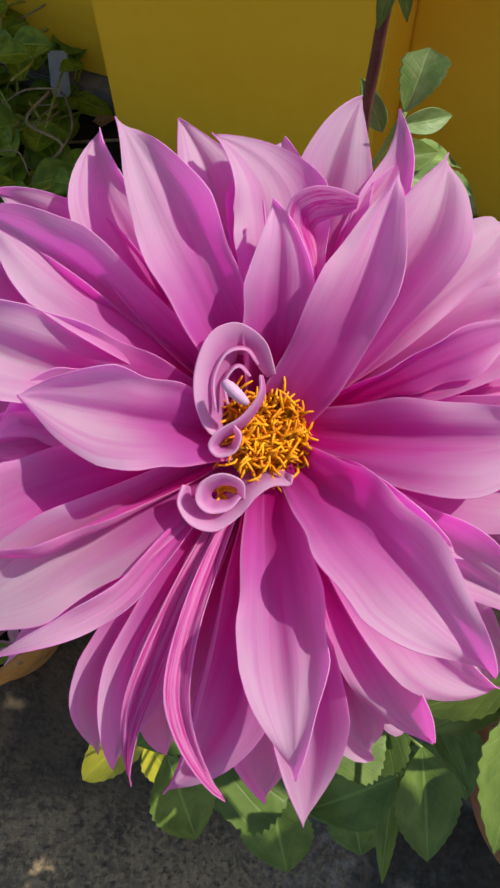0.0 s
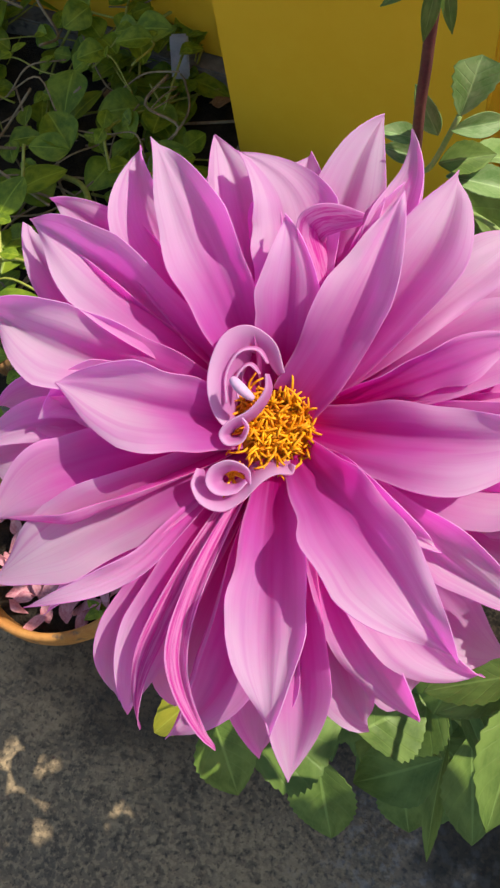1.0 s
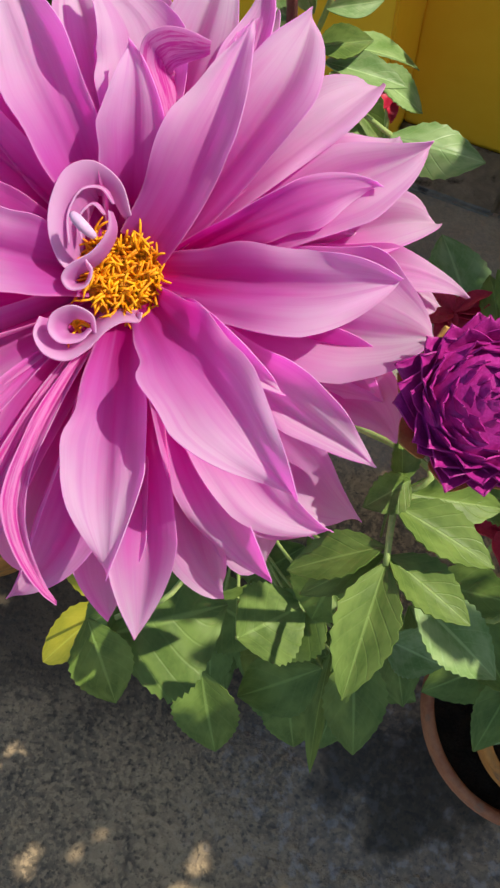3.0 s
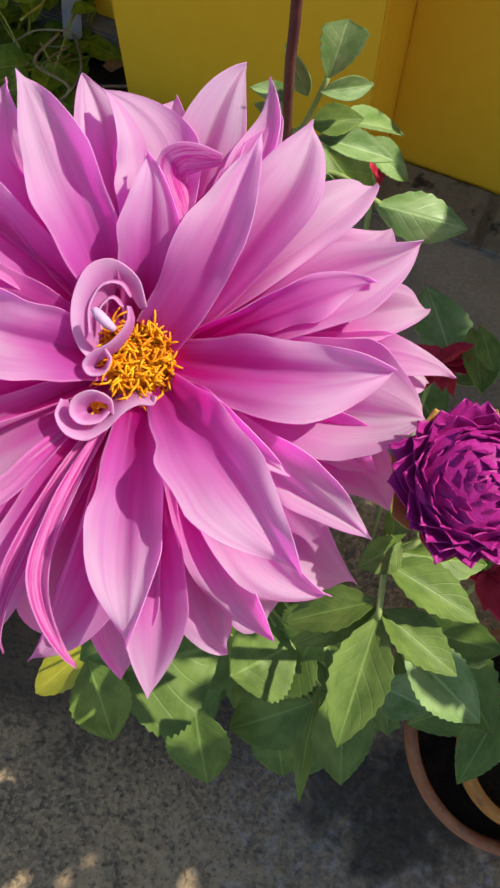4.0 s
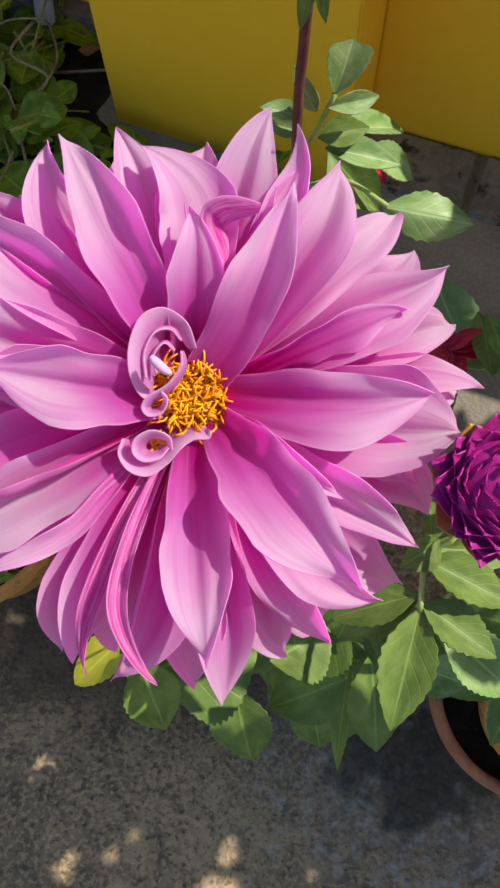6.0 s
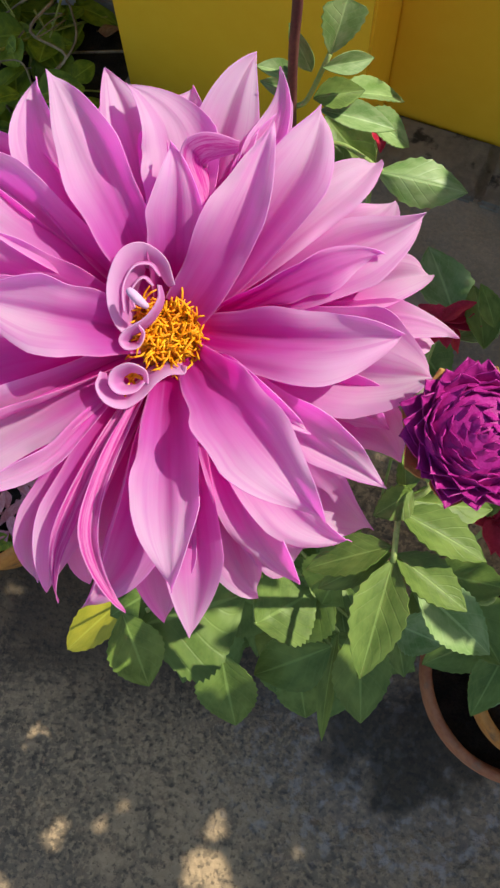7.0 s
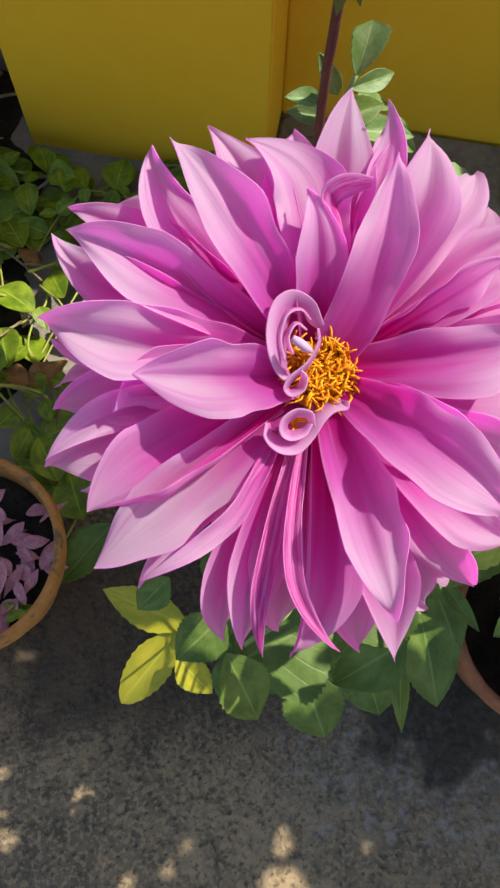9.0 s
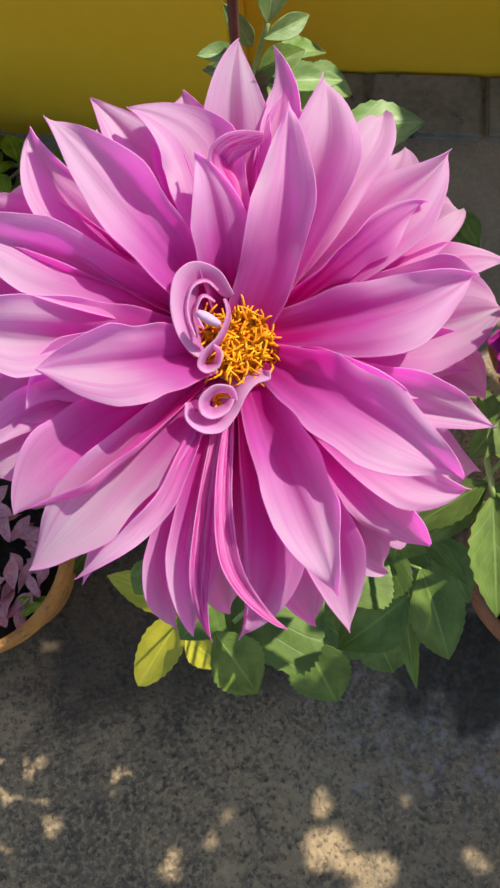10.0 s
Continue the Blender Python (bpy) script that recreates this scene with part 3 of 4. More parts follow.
petal(11, 84, -16, root=(-11, 8, -6), along=0.70, bend=0.6, lift=4.9, half=9.0, keel=(36, 0), roll=30)
petal(26, 112, -5, root=(2, 7, -8), along=0.84, bend=-3.4, lift=2.4, half=8.8, keel=(40, 40))
petal(32, 110, -33, root=(15, 7, -12), along=0.81, bend=-2.4, lift=7.8, half=9.3, keel=(32, 32))
petal(41, 110, -21, root=(29, 6, -8), along=0.75, bend=0.5, lift=18.4, half=8.6, keel=(32, 38), inner=True)
petal(58, 104, 2, root=(52, 6, -6), along=0.70, bend=-7.2, lift=8.5, half=13.3, keel=(40, 42), foot=0.4, inner=True)
petal(66, 87, 17, root=(65, 6, 2), along=0.52, bend=-5, lift=7.5, half=11.3, keel=(42, 40), wave=3.2, foot=0.7, inner=True)
petal(65, 100, 0, root=(74, 7, -8), along=0.71, bend=0.9, lift=0, half=7.5, keel=(36, 22))
petal(69, 109, 8, root=(78, 7, -6), along=0.85, bend=-5.5, lift=-3.2, half=4.4, keel=(38, 38), wave=1.1)
petal(67, 105, -20, root=(72, 7, -8), along=0.83, bend=-2.0, lift=9.0, half=5.7, keel=(32, 32))
petal(76, 116, -9, root=(96, 8, -6), along=0.80, bend=2.4, lift=4.1, half=9.5, keel=(36, 40))
petal(90, 100, -14, root=(111, 9, -10), along=0.85, bend=1.8, lift=5.0, half=9.1, keel=(32, 32))
petal(92, 69, 22, root=(117, 9, -4), along=0.62, bend=-2, lift=3, half=11, keel=(34, 30), wave=1.0, foot=0.6, inner=True)
petal(97, 99, 2, root=(119, 9, -6), along=0.74, bend=-8.9, lift=4.7, half=12.9, keel=(42, 38), hook=(-3, 10, 4), slim=2.2, wave=3.0, inner=True)
petal(107, 111, -14, root=(132, 10, -6), along=0.72, bend=-2.8, lift=8.5, half=12.2, keel=(38, 38), hook=(0, 4, 3), slim=2.0, inner=True)
petal(112, 102, -22, root=(142, 12, -12), along=0.76, bend=2.1, lift=6.4, half=9.1, keel=(32, 32))
petal(132, 106, -28, root=(159, 14, -12), along=0.72, bend=0.3, lift=5.6, half=8.4, keel=(32, 32))


def make_under_petals():
    """The layers behind, which show in the gaps between the outer petals."""
    rng = random.Random(3)
    for ring, (count, reach, rise, up) in enumerate(((17, 88, -22, -11), (17, 80, -30, -16), (16, 68, -24, -14))):
        for i in range(count):
            a = 360 * (i + 0.5 * ring) / count + rng.uniform(-5, 5)
            petal(a, reach + rng.uniform(-6, 6), rise + rng.uniform(-3, 3), root=(a + rng.uniform(-4, 4), 13, up), along=0.6, bend=rng.uniform(-2, 2), lift=rng.uniform(0, 3), half=rng.uniform(12, 15), keel=(16, 16))


make_under_petals()


def curl(points, wide, mats=None, lean=0.0, name="petal", label="small pale curled petal"):
    """A young petal that stands on edge and curls along points (mm in the flower's plane, with their height)."""
    path = smooth_path(points, 7)
    n, rows = len(path), []
    for i, p in enumerate(path):
        t = (path[min(i + 1, n - 1)] - path[max(i - 1, 0)]).normalized()
        out = t.cross(Vector((0, 0, 1))).normalized()
        s = i / (n - 1)
        w = wide * (0.08 + 0.92 * math.sin(math.pi * (0.02 + 0.96 * s)) ** 0.6)
        rows.append([(p + Vector((0, 0, w * (k / 6 - 1))) + out * (lean * ((k / 6) ** 2 - 1) * w)) / 1000 for k in range(7)])
    part(name, sheet(name, rows, mats or [PETAL_YOUNG, PETAL_YOUNG], 0.0006), heart, label)


def young_material():
    m = Mat("young_petal", 0.45, 0.3)
    q, s = m.uv()
    k = m.ramp(q, 0.35, 0.95)
    c = m.mix(k, (0.72, 0.30, 0.62), (0.86, 0.62, 0.82))
    c = m.mix(m.math("MULTIPLY", m.ramp(m.noise(260, 3), 0.45, 0.7), 0.25), c, (0.82, 0.60, 0.74))
    return m.color(c).glow_through(m.mix(0.5, c, (1.0, 0.55, 0.85)), 0.62).m


PETAL_YOUNG = young_material()
curl([(-2.0, 15.2, 8.0), (-5.6, 25.5, 12.0), (-14.3, 30.9, 16.0), (-22.8, 27.7, 18.0), (-27.6, 17.8, 18.0), (-28.3, 7.0, 17.0), (-25.7, -1.7, 14.0), (-21.3, -6.5, 12.0)], 15, lean=0.7)
curl([(-7.3, 14.0, 20.0), (-7.8, 8.0, 18.0), (-13.2, 0.9, 16.0), (-20.7, -3.7, 15.0), (-23.8, -8.3, 14.0), (-21.1, -12.0, 13.0), (-15.5, -10.7, 13.0), (-13.2, -5.3, 14.0), (-15.4, -1.8, 15.0)], 9, lean=0.35)
curl([(-12.0, -26.7, 8.0), (-12.8, -20.3, 12.0), (-19.7, -17.5, 14.0), (-26.4, -20.7, 14.0), (-27.9, -26.4, 13.0), (-24.1, -30.4, 12.0), (-17.4, -29.6, 11.0), (-13.3, -25.4, 10.0)], 9, lean=0.5)
curl([(-32.7, -21.5, 8.0), (-34.3, -28.1, 9.0), (-29.7, -34.6, 11.0), (-21.7, -36.6, 11.0), (-14.0, -31.8, 10.0), (-8.5, -25.5, 10.0), (-3.0, -21.9, 9.0), (2.7, -21.5, 9.0), (3.9, -18.1, 9.0)], 13, lean=0.6)
curl([(-21.5, 3, 14.5), (-21.9, 13, 16), (-18, 21, 16), (-12, 22.5, 13.5), (-8, 18, 11)], 4.5, lean=0.3)
curl([(-17.5, 5, 13), (-18.5, 12, 14.5), (-14.5, 17, 14), (-10.5, 14, 12.5)], 4, lean=0.3)
part("petal", tube("petal", [p / 1000 for p in smooth_path([(-18.6, 11.6, 23.5), (-16.5, 9.6, 24), (-14, 7.2, 23), (-11.5, 5.2, 20)], 5)], [0.0007 + 0.0013 * math.sin(math.pi * (0.12 + 0.8 * i / 15)) ** 0.8 for i in range(16)], WHITE_PETAL, 12), heart, "small white rolled petal")
curl([(10.5, 38, 8), (7, 46, 13), (3.5, 54.5, 18), (0.8, 62.1, 22), (2.4, 68.3, 25), (8.5, 71.3, 26.5), (15.9, 71.4, 25), (23.5, 69.8, 21)], 15, mats=[PETAL_BACK, PETAL_BACK], lean=-0.65, label="folded petal with a streaked reverse")


def make_stamens():
    rng = random.Random(5)
    for i in range(330):
        r, a = 13.0 * math.sqrt(rng.uniform(0.02, 1)), rng.uniform(0, 2 * math.pi)
        x, y = r * math.cos(a) - 3.8, r * math.sin(a) - 4.6
        if i >= 270:
            x, y = (-19.5 + 0.12 * x, -23.8 + 0.12 * y) if i % 5 == 0 else (-12.5 + 0.32 * x, 3 + 0.6 * y)
        lean = Vector((rng.uniform(-1, 1), rng.uniform(-1, 1), 0)) * 4.2 + Vector((x, y, 0)) * 0.03
        h = rng.uniform(3.2, 8.0)
        side = Vector((-lean.y, lean.x, 0)) * rng.uniform(-0.5, 0.5)
        pts = [Vector((x, y, 0)), Vector((x, y, h * 0.55)) + lean * 0.3 + side * 0.5, Vector((x, y, h * 0.85)) + lean * 0.8 + side, Vector((x, y, h)) + lean * 1.4 + side * 0.6, Vector((x, y, h * 0.97)) + lean * 1.9]
        part("stamen", tube("stamen", [p / 1000 for p in pts], [0.00048, 0.00055, 0.00055, 0.0005, 0.0003], STAMEN, 5), heart)


make_stamens()
part("stem", tube("stem", smooth_path([(0.055, 0.20, 0.0), (0.05, 0.205, 0.35), (0.045, 0.20, 0.7), (0.04, 0.178, 0.86), (0.036, 0.165, 0.91)], 8), 0.0055, STEM, 10), dahlia)


# the dahlia's own leaves: a compound leaf beside the bloom, broad leaves below it
def petiole(parent, points, r=0.0018, mat=None, name="petiole"):
    part(name, tube(name, smooth_path(points, 6), r, mat or STEM, 7), parent)


petiole(dahlia, [(0.047, 0.20, 0.76), (0.149, 0.115, 0.860), (0.142, 0.097, 0.850), (0.140, 0.072, 0.837)], 0.0016)
leaf(dahlia, (0.140, 0.073, 0.837), (0.124, 0.013, 0.826), 0.031, roll=6, name="leaflet", seed=1, teeth=7, bite=0.05, fold=27)
leaf(dahlia, (0.141, 0.076, 0.837), (0.179, 0.050, 0.835), 0.026, roll=-18, name="leaflet", seed=2, teeth=7, bite=0.05, fold=27)
leaf(dahlia, (0.141, 0.096, 0.850), (0.188, 0.074, 0.845), 0.026, roll=-18, name="leaflet", seed=3, teeth=6, bite=0.05, fold=27)
leaf(dahlia, (0.139, 0.080, 0.838), (0.094, 0.071, 0.820), 0.024, roll=20, name="leaflet", seed=4, teeth=6, bite=0.05, fold=27)
leaf(dahlia, (0.140, 0.078, 0.832), (0.100, 0.062, 0.800), 0.018, roll=10, name="leaflet", seed=5, teeth=6, bite=0.05, fold=27)
leaf(dahlia, (0.144, 0.102, 0.850), (0.194, 0.101, 0.840), 0.026, roll=5, name="leaflet", seed=6, teeth=6, bite=0.05, fold=27)
leaf(dahlia, (0.145, 0.101, 0.870), (0.127, 0.087, 0.870), 0.020, roll=-20, name="leaflet", seed=7, teeth=6, bite=0.05, fold=27)
leaf(dahlia, (0.142, 0.101, 0.865), (0.141, 0.118, 0.880), 0.016, roll=30, name="leaflet", seed=8, teeth=6, bite=0.05, fold=27)
leaf(dahlia, (0.158, 0.067, 0.800), (0.205, 0.033, 0.780), 0.034, roll=-10, name="leaflet", seed=33, fold=20, mats=[PALE_LEAF, LEAF_BACK])
leaf(dahlia, (0.150, 0.052, 0.760), (0.182, 0.040, 0.755), 0.028, roll=8, name="leaflet", seed=34, fold=20, mats=[PALE_LEAF, LEAF_BACK])
petiole(dahlia, [(0.05, 0.205, 0.5), (0.188, 0.075, 0.740), (0.215, 0.076, 0.760)], 0.002)
leaf(dahlia, (0.174, 0.083, 0.760), (0.214, 0.072, 0.780), 0.032, roll=-10, name="leaflet", seed=9, teeth=6, bite=0.05, fold=27)
leaf(dahlia, (0.165, 0.074, 0.740), (0.188, 0.048, 0.720), 0.030, roll=10, name="leaflet", seed=10, teeth=6, bite=0.05, fold=27)
leaf(dahlia, (0.186, 0.080, 0.750), (0.221, 0.031, 0.740), 0.040, roll=-8, name="leaflet", seed=11, teeth=6, bite=0.05, fold=27)

petiole(dahlia, [(0.05, 0.204, 0.62), (0.028, 0.094, 0.660), (-0.015, 0.067, 0.650)], 0.002)
leaf(dahlia, (-0.029, 0.062, 0.670), (-0.010, 0.010, 0.622), 0.043, roll=-14, seed=12, teeth=9)
leaf(dahlia, (-0.021, 0.057, 0.640), (0.058, 0.082, 0.645), 0.103, roll=4, seed=13, teeth=15, bite=0.03, fold=8)
leaf(dahlia, (0.034, 0.051, 0.530), (0.047, -0.014, 0.485), 0.057, roll=8, seed=14, teeth=10)
leaf(dahlia, (0.128, 0.059, 0.540), (0.059, 0.031, 0.500), 0.055, roll=-5, seed=15, teeth=9, bite=0.02)
leaf(dahlia, (0.137, 0.077, 0.500), (0.119, -0.024, 0.428), 0.022, roll=35, seed=16, teeth=8)
leaf(dahlia, (0.121, 0.100, 0.620), (0.077, 0.057, 0.590), 0.060, roll=0, seed=17, teeth=11)
leaf(dahlia, (0.155, 0.083, 0.500), (0.165, -0.006, 0.452), 0.057, roll=-6, seed=18, teeth=9)
leaf(dahlia, (0.104, 0.048, 0.440), (0.112, -0.001, 0.410), 0.050, roll=12, seed=19, teeth=8)
leaf(dahlia, (0.125, 0.085, 0.700), (0.145, 0.043, 0.700), 0.013, roll=0, seed=20, teeth=0)
leaf(dahlia, (0.039, 0.098, 0.580), (0.089, 0.074, 0.560), 0.062, roll=10, seed=21)
leaf(dahlia, (0.105, 0.088, 0.500), (0.067, 0.047, 0.460), 0.057, roll=-10, seed=22)
leaf(dahlia, (0.133, 0.115, 0.660), (0.113, 0.079, 0.620), 0.055, roll=10, seed=23)
leaf(dahlia, (0.133, 0.082, 0.420), (0.190, 0.044, 0.400), 0.050, roll=0, seed=24)
leaf(dahlia, (-0.025, 0.114, 0.500), (-0.075, 0.080, 0.490), 0.053, roll=-10, seed=25)
leaf(dahlia, (-0.155, 0.314, 0.160), (-0.245, 0.249, 0.140), 0.062, roll=15, seed=26, teeth=8)
leaf(dahlia, (-0.067, 0.147, 0.550), (-0.102, 0.126, 0.530), 0.033, roll=0, seed=27, teeth=8)
leaf(dahlia, (0.065, 0.065, 0.620), (0.112, 0.093, 0.620), 0.062, roll=0, seed=29, teeth=11)
petiole(dahlia, [(0.052, 0.205, 0.38), (-0.011, 0.122, 0.450), (-0.071, 0.122, 0.400)], 0.0018)
leaf(dahlia, (-0.062, 0.123, 0.400), (-0.154, 0.180, 0.385), 0.044, roll=-6, seed=30, mats=[YELLOW_LEAF, YELLOW_LEAF], label="yellowing leaf", teeth=7, fold=10)
leaf(dahlia, (-0.073, 0.122, 0.390), (-0.154, 0.059, 0.345), 0.048, roll=8, blunt=0.65, seed=31, mats=[YELLOW_LEAF, YELLOW_LEAF], label="yellowing leaf", teeth=7, fold=22)
leaf(dahlia, (-0.079, 0.094, 0.400), (-0.050, 0.051, 0.385), 0.036, roll=8, seed=32, mats=[YELLOW_LEAF, YELLOW_LEAF], label="yellowing leaf", teeth=7)
for base, tip in (((-0.021, 0.057, 0.640), (0.046, 0.203, 0.60)), ((0.034, 0.051, 0.530), (0.05, 0.205, 0.50)), ((0.128, 0.059, 0.540), (0.05, 0.205, 0.48)), ((0.137, 0.077, 0.500), (0.05, 0.205, 0.44)),
                  ((0.121, 0.100, 0.620), (0.048, 0.204, 0.60)), ((0.155, 0.083, 0.500), (0.05, 0.205, 0.42)), ((-0.025, 0.114, 0.500), (0.05, 0.205, 0.46)), ((-0.155, 0.314, 0.160), (0.054, 0.202, 0.22)), ((0.065, 0.065, 0.620), (0.048, 0.204, 0.58))):
    petiole(dahlia, [tip, (Vector(base) + Vector(tip)) / 2 - Vector((0, 0, 0.045)), base], 0.0014)


def low_leaves():
    """Shaded leaves low in the plant."""
    rng = random.Random(61)
    for i in range(44):
        b = Vector((rng.uniform(-0.03, 0.2), rng.uniform(0.06, 0.24), rng.uniform(0.16, 0.42)))
        a = rng.uniform(-2.6, -0.5)
        leaf(dahlia, b, b + Vector((math.cos(a), math.sin(a), -0.35)) * rng.uniform(0.06, 0.085), rng.uniform(0.04, 0.055), roll=rng.uniform(-15, 15), seed=200 + i, teeth=8, bite=0.03)


low_leaves()

# ---- the tall flower stalk behind the bloom ----
stalk = thing("dahlia_stalk", "tall dark red dahlia stalk with a green bud and pale leaves", "flowering plant")
part("stem", tube("stem", smooth_path([(0.10, 0.36, 0.0), (0.092, 0.35, 0.4), (0.079, 0.34, 0.83), (0.080, 0.34, 0.94), (0.083, 0.34, 0.985)], 8), [0.0040] * 16 + [0.0029] * 17, RED_STEM, 10), stalk)
part("bud", lathe("bud", [(0.0001, 0.972), (0.006, 0.974), (0.011, 0.980), (0.013, 0.988), (0.011, 0.997), (0.006, 1.003), (0.0001, 1.005)], [STEM], 20), stalk, "round green flower bud").location = (0.083, 0.34, 0.011)
for k, (px, py, pz, w) in enumerate(((-0.026, -0.004, 0.968, 0.007), (-0.006, -0.012, 0.955, 0.008), (0.007, -0.010, 0.957, 0.007), (0.024, -0.004, 0.970, 0.009), (0.012, 0.012, 0.962, 0.010), (-0.012, 0.012, 0.962, 0.010))):
    leaf(stalk, (0.083 + px * 0.2, 0.34 + py * 0.3, 0.982), (0.083 + px, 0.34 + py, pz), w, face=(px, -0.6, 0.5), name="sepal", seed=40 + k, teeth=0)
leaf(stalk, (0.099, 0.347, 0.896), (0.107, 0.352, 0.926), 0.026, face=(0.4, -0.9, 0.7), seed=50, teeth=4, bite=0.05, peak=0.85, blunt=0.4, fold=16, mats=[PALE_LEAF, PALE_LEAF])
leaf(stalk, (0.095, 0.345, 0.888), (0.125, 0.350, 0.890), 0.014, roll=25, face=(0, -0.5, 1), seed=51, teeth=0, peak=0.55, fold=34, mats=[PALE_LEAF, LEAF_BACK])
leaf(stalk, (0.089, 0.345, 0.885), (0.076, 0.345, 0.915), 0.013, roll=-30, face=(0, -0.5, 1), seed=52, teeth=0, fold=34, mats=[PALE_LEAF, LEAF_BACK])
leaf(stalk, (0.091, 0.345, 0.864), (0.122, 0.350, 0.867), 0.020, roll=10, face=(0, -0.4, 1), seed=53, teeth=5, bite=0.03, fold=30, mats=[LEAF, LEAF_BACK])
leaf(stalk, (0.104, 0.360, 0.851), (0.168, 0.430, 0.785), 0.024, roll=0, face=(0, -0.3, 1), seed=54, teeth=7, bite=0.03, fold=34, mats=[PALE_LEAF, LEAF_BACK])
leaf(stalk, (0.096, 0.345, 0.854), (0.144, 0.340, 0.848), 0.022, roll=-8, face=(0, -0.4, 1), seed=55, teeth=9, bite=0.02, fold=34, mats=[PALE_LEAF, LEAF_BACK])
leaf(stalk, (0.100, 0.360, 0.833), (0.134, 0.330, 0.812), 0.034, roll=10, face=(0, -0.4, 1), seed=56, teeth=6, fold=30, mats=[LEAF, LEAF_BACK])
leaf(stalk, (0.121, 0.360, 0.835), (0.161, 0.360, 0.808), 0.026, roll=-10, face=(0, -0.4, 1), seed=57, teeth=9, fold=34, mats=[PALE_LEAF, LEAF_BACK])
leaf(stalk, (0.135, 0.330, 0.817), (0.192, 0.315, 0.822), 0.036, roll=8, face=(0, -0.4, 1), seed=58, teeth=6, bite=0.04, wave=0.06, droop=0.3, fold=-38, mats=[PALE_LEAF, LEAF_BACK])
leaf(stalk, (0.080, 0.345, 0.881), (0.058, 0.345, 0.890), 0.014, roll=10, face=(0, -0.5, 1), seed=59, teeth=0, fold=34, mats=[PALE_LEAF, LEAF_BACK])
leaf(stalk, (0.081, 0.345, 0.868), (0.060, 0.345, 0.877), 0.013, roll=-10, face=(0, -0.5, 1), seed=60, teeth=0, fold=34, mats=[PALE_LEAF, LEAF_BACK])
petiole(stalk, [(0.081, 0.342, 0.86), (0.088, 0.345, 0.864), (0.099, 0.347, 0.896)], 0.0016)
petiole(stalk, [(0.081, 0.342, 0.82), (0.109, 0.345, 0.825), (0.138, 0.330, 0.818)], 0.0016)


def red_flower(name, at, size, seed, label, parent=None):
    """A small loose red bloom of a few crumpled petals."""
    rng = random.Random(seed)
    ob = thing(name, label, "flower", at)
    bpy.context.view_layer.update()
    for i in range(9):
        a = i * 2.4 + rng.uniform(-0.3, 0.3)
        d = Vector((math.cos(a), math.sin(a), rng.uniform(-0.3, 0.6))) * size * rng.uniform(0.7, 1.1)
        p = part("petal", leaf_mesh("petal", d.length, size * 0.6, [RED, RED], fold=25, droop=0.25, teeth=0, wave=0.08, seed=seed + i), ob)
        p.matrix_local = place((0, 0, 0), d, rng.uniform(-30, 30))
    part("stem", tube("stem", [(0, 0, 0), (0.01, 0.01, -at[2] * 0.5), (0.02, 0.0, -at[2] + 0.12)], 0.002, STEM, 6), ob)
    return ob


red_flower("red_flower", (0.197, 0.286, 0.700), 0.028, 11, "small crimson flower on a thin green stem")
red_flower("red_flower", (0.240, 0.144, 0.660), 0.034, 12, "small crimson flower on a thin green stem")
red_flower("red_flower", (0.140, 0.397, 0.780), 0.018, 13, "small crimson flower hanging among pale leaves")

# ---- the purple bud of the potted dahlia ----
potted = thing("potted_dahlia", "dahlia with a half-open purple bud in a terracotta pot", "flowering plant")
BUD = look((0.160, 0.106, 0.935), (0.160 + 0.05, 0.106 - 0.28, 0.935 + 1.0))
budhead = part("flower_bud", lathe("flower_bud", [(0.0001, -0.024), (0.012, -0.022), (0.021, -0.013), (0.024, 0.0), (0.021, 0.010), (0.013, 0.017), (0.0001, 0.020)], [PURPLE], 24), potted, "half-open deep purple dahlia bud")
budhead.matrix_world = BUD @ pose(0, 0, 0, 180)


def make_bud():
    rng = random.Random(8)
    count = 96
    for i in range(count):
        f = (i + 0.5) / count
        polar = 0.05 + 1.65 * f ** 0.58
        a = i * 2.39996 + rng.uniform(-0.14, 0.14)
        out = Vector((math.sin(polar) * math.cos(a), math.sin(polar) * math.sin(a), math.cos(polar)))
        down = Vector((math.cos(polar) * math.cos(a), math.cos(polar) * math.sin(a), -math.sin(polar)))
        side = Vector((-math.sin(a), math.cos(a), 0))
        size = 0.0105 + 0.0125 * f + rng.uniform(-0.0015, 0.0015)
        spot = Vector((out.x * 0.0212, out.y * 0.0212, out.z * 0.018))
        up = (out * (0.34 + 0.42 * f * f + rng.uniform(-0.06, 0.12)) - down * (1.0 - 0.4 * f) + side * rng.uniform(-0.15, 0.15)).normalized()
        m = leaf_mesh("petal", size, size * rng.uniform(0.86, 1.02), [PURPLE, PURPLE], fold=rng.uniform(-30, -14), droop=rng.uniform(-0.14, 0.0), teeth=0, peak=0.46, wave=0.04, blunt=1.05, seed=i)
        p = part("petal", m, budhead)
        p.matrix_local = place(spot - up * size * 0.45, spot + up * size * 0.55, rng.uniform(-10, 10), out)
    for i in range(8):
        a = i * 0.785 + 0.3
        out = Vector((math.cos(a), math.sin(a), 0))
        m = leaf_mesh("bract", 0.021, 0.017, [BRACT, BRACT], fold=15, droop=-0.3, teeth=0, seed=i)
        p = part("bract", m, budhead, "yellowish brown bract")
        p.matrix_local = place(out * 0.0175 + Vector((0, 0, -0.020)), out * 0.0255 + Vector((0, 0, 0.0)), 0, out)


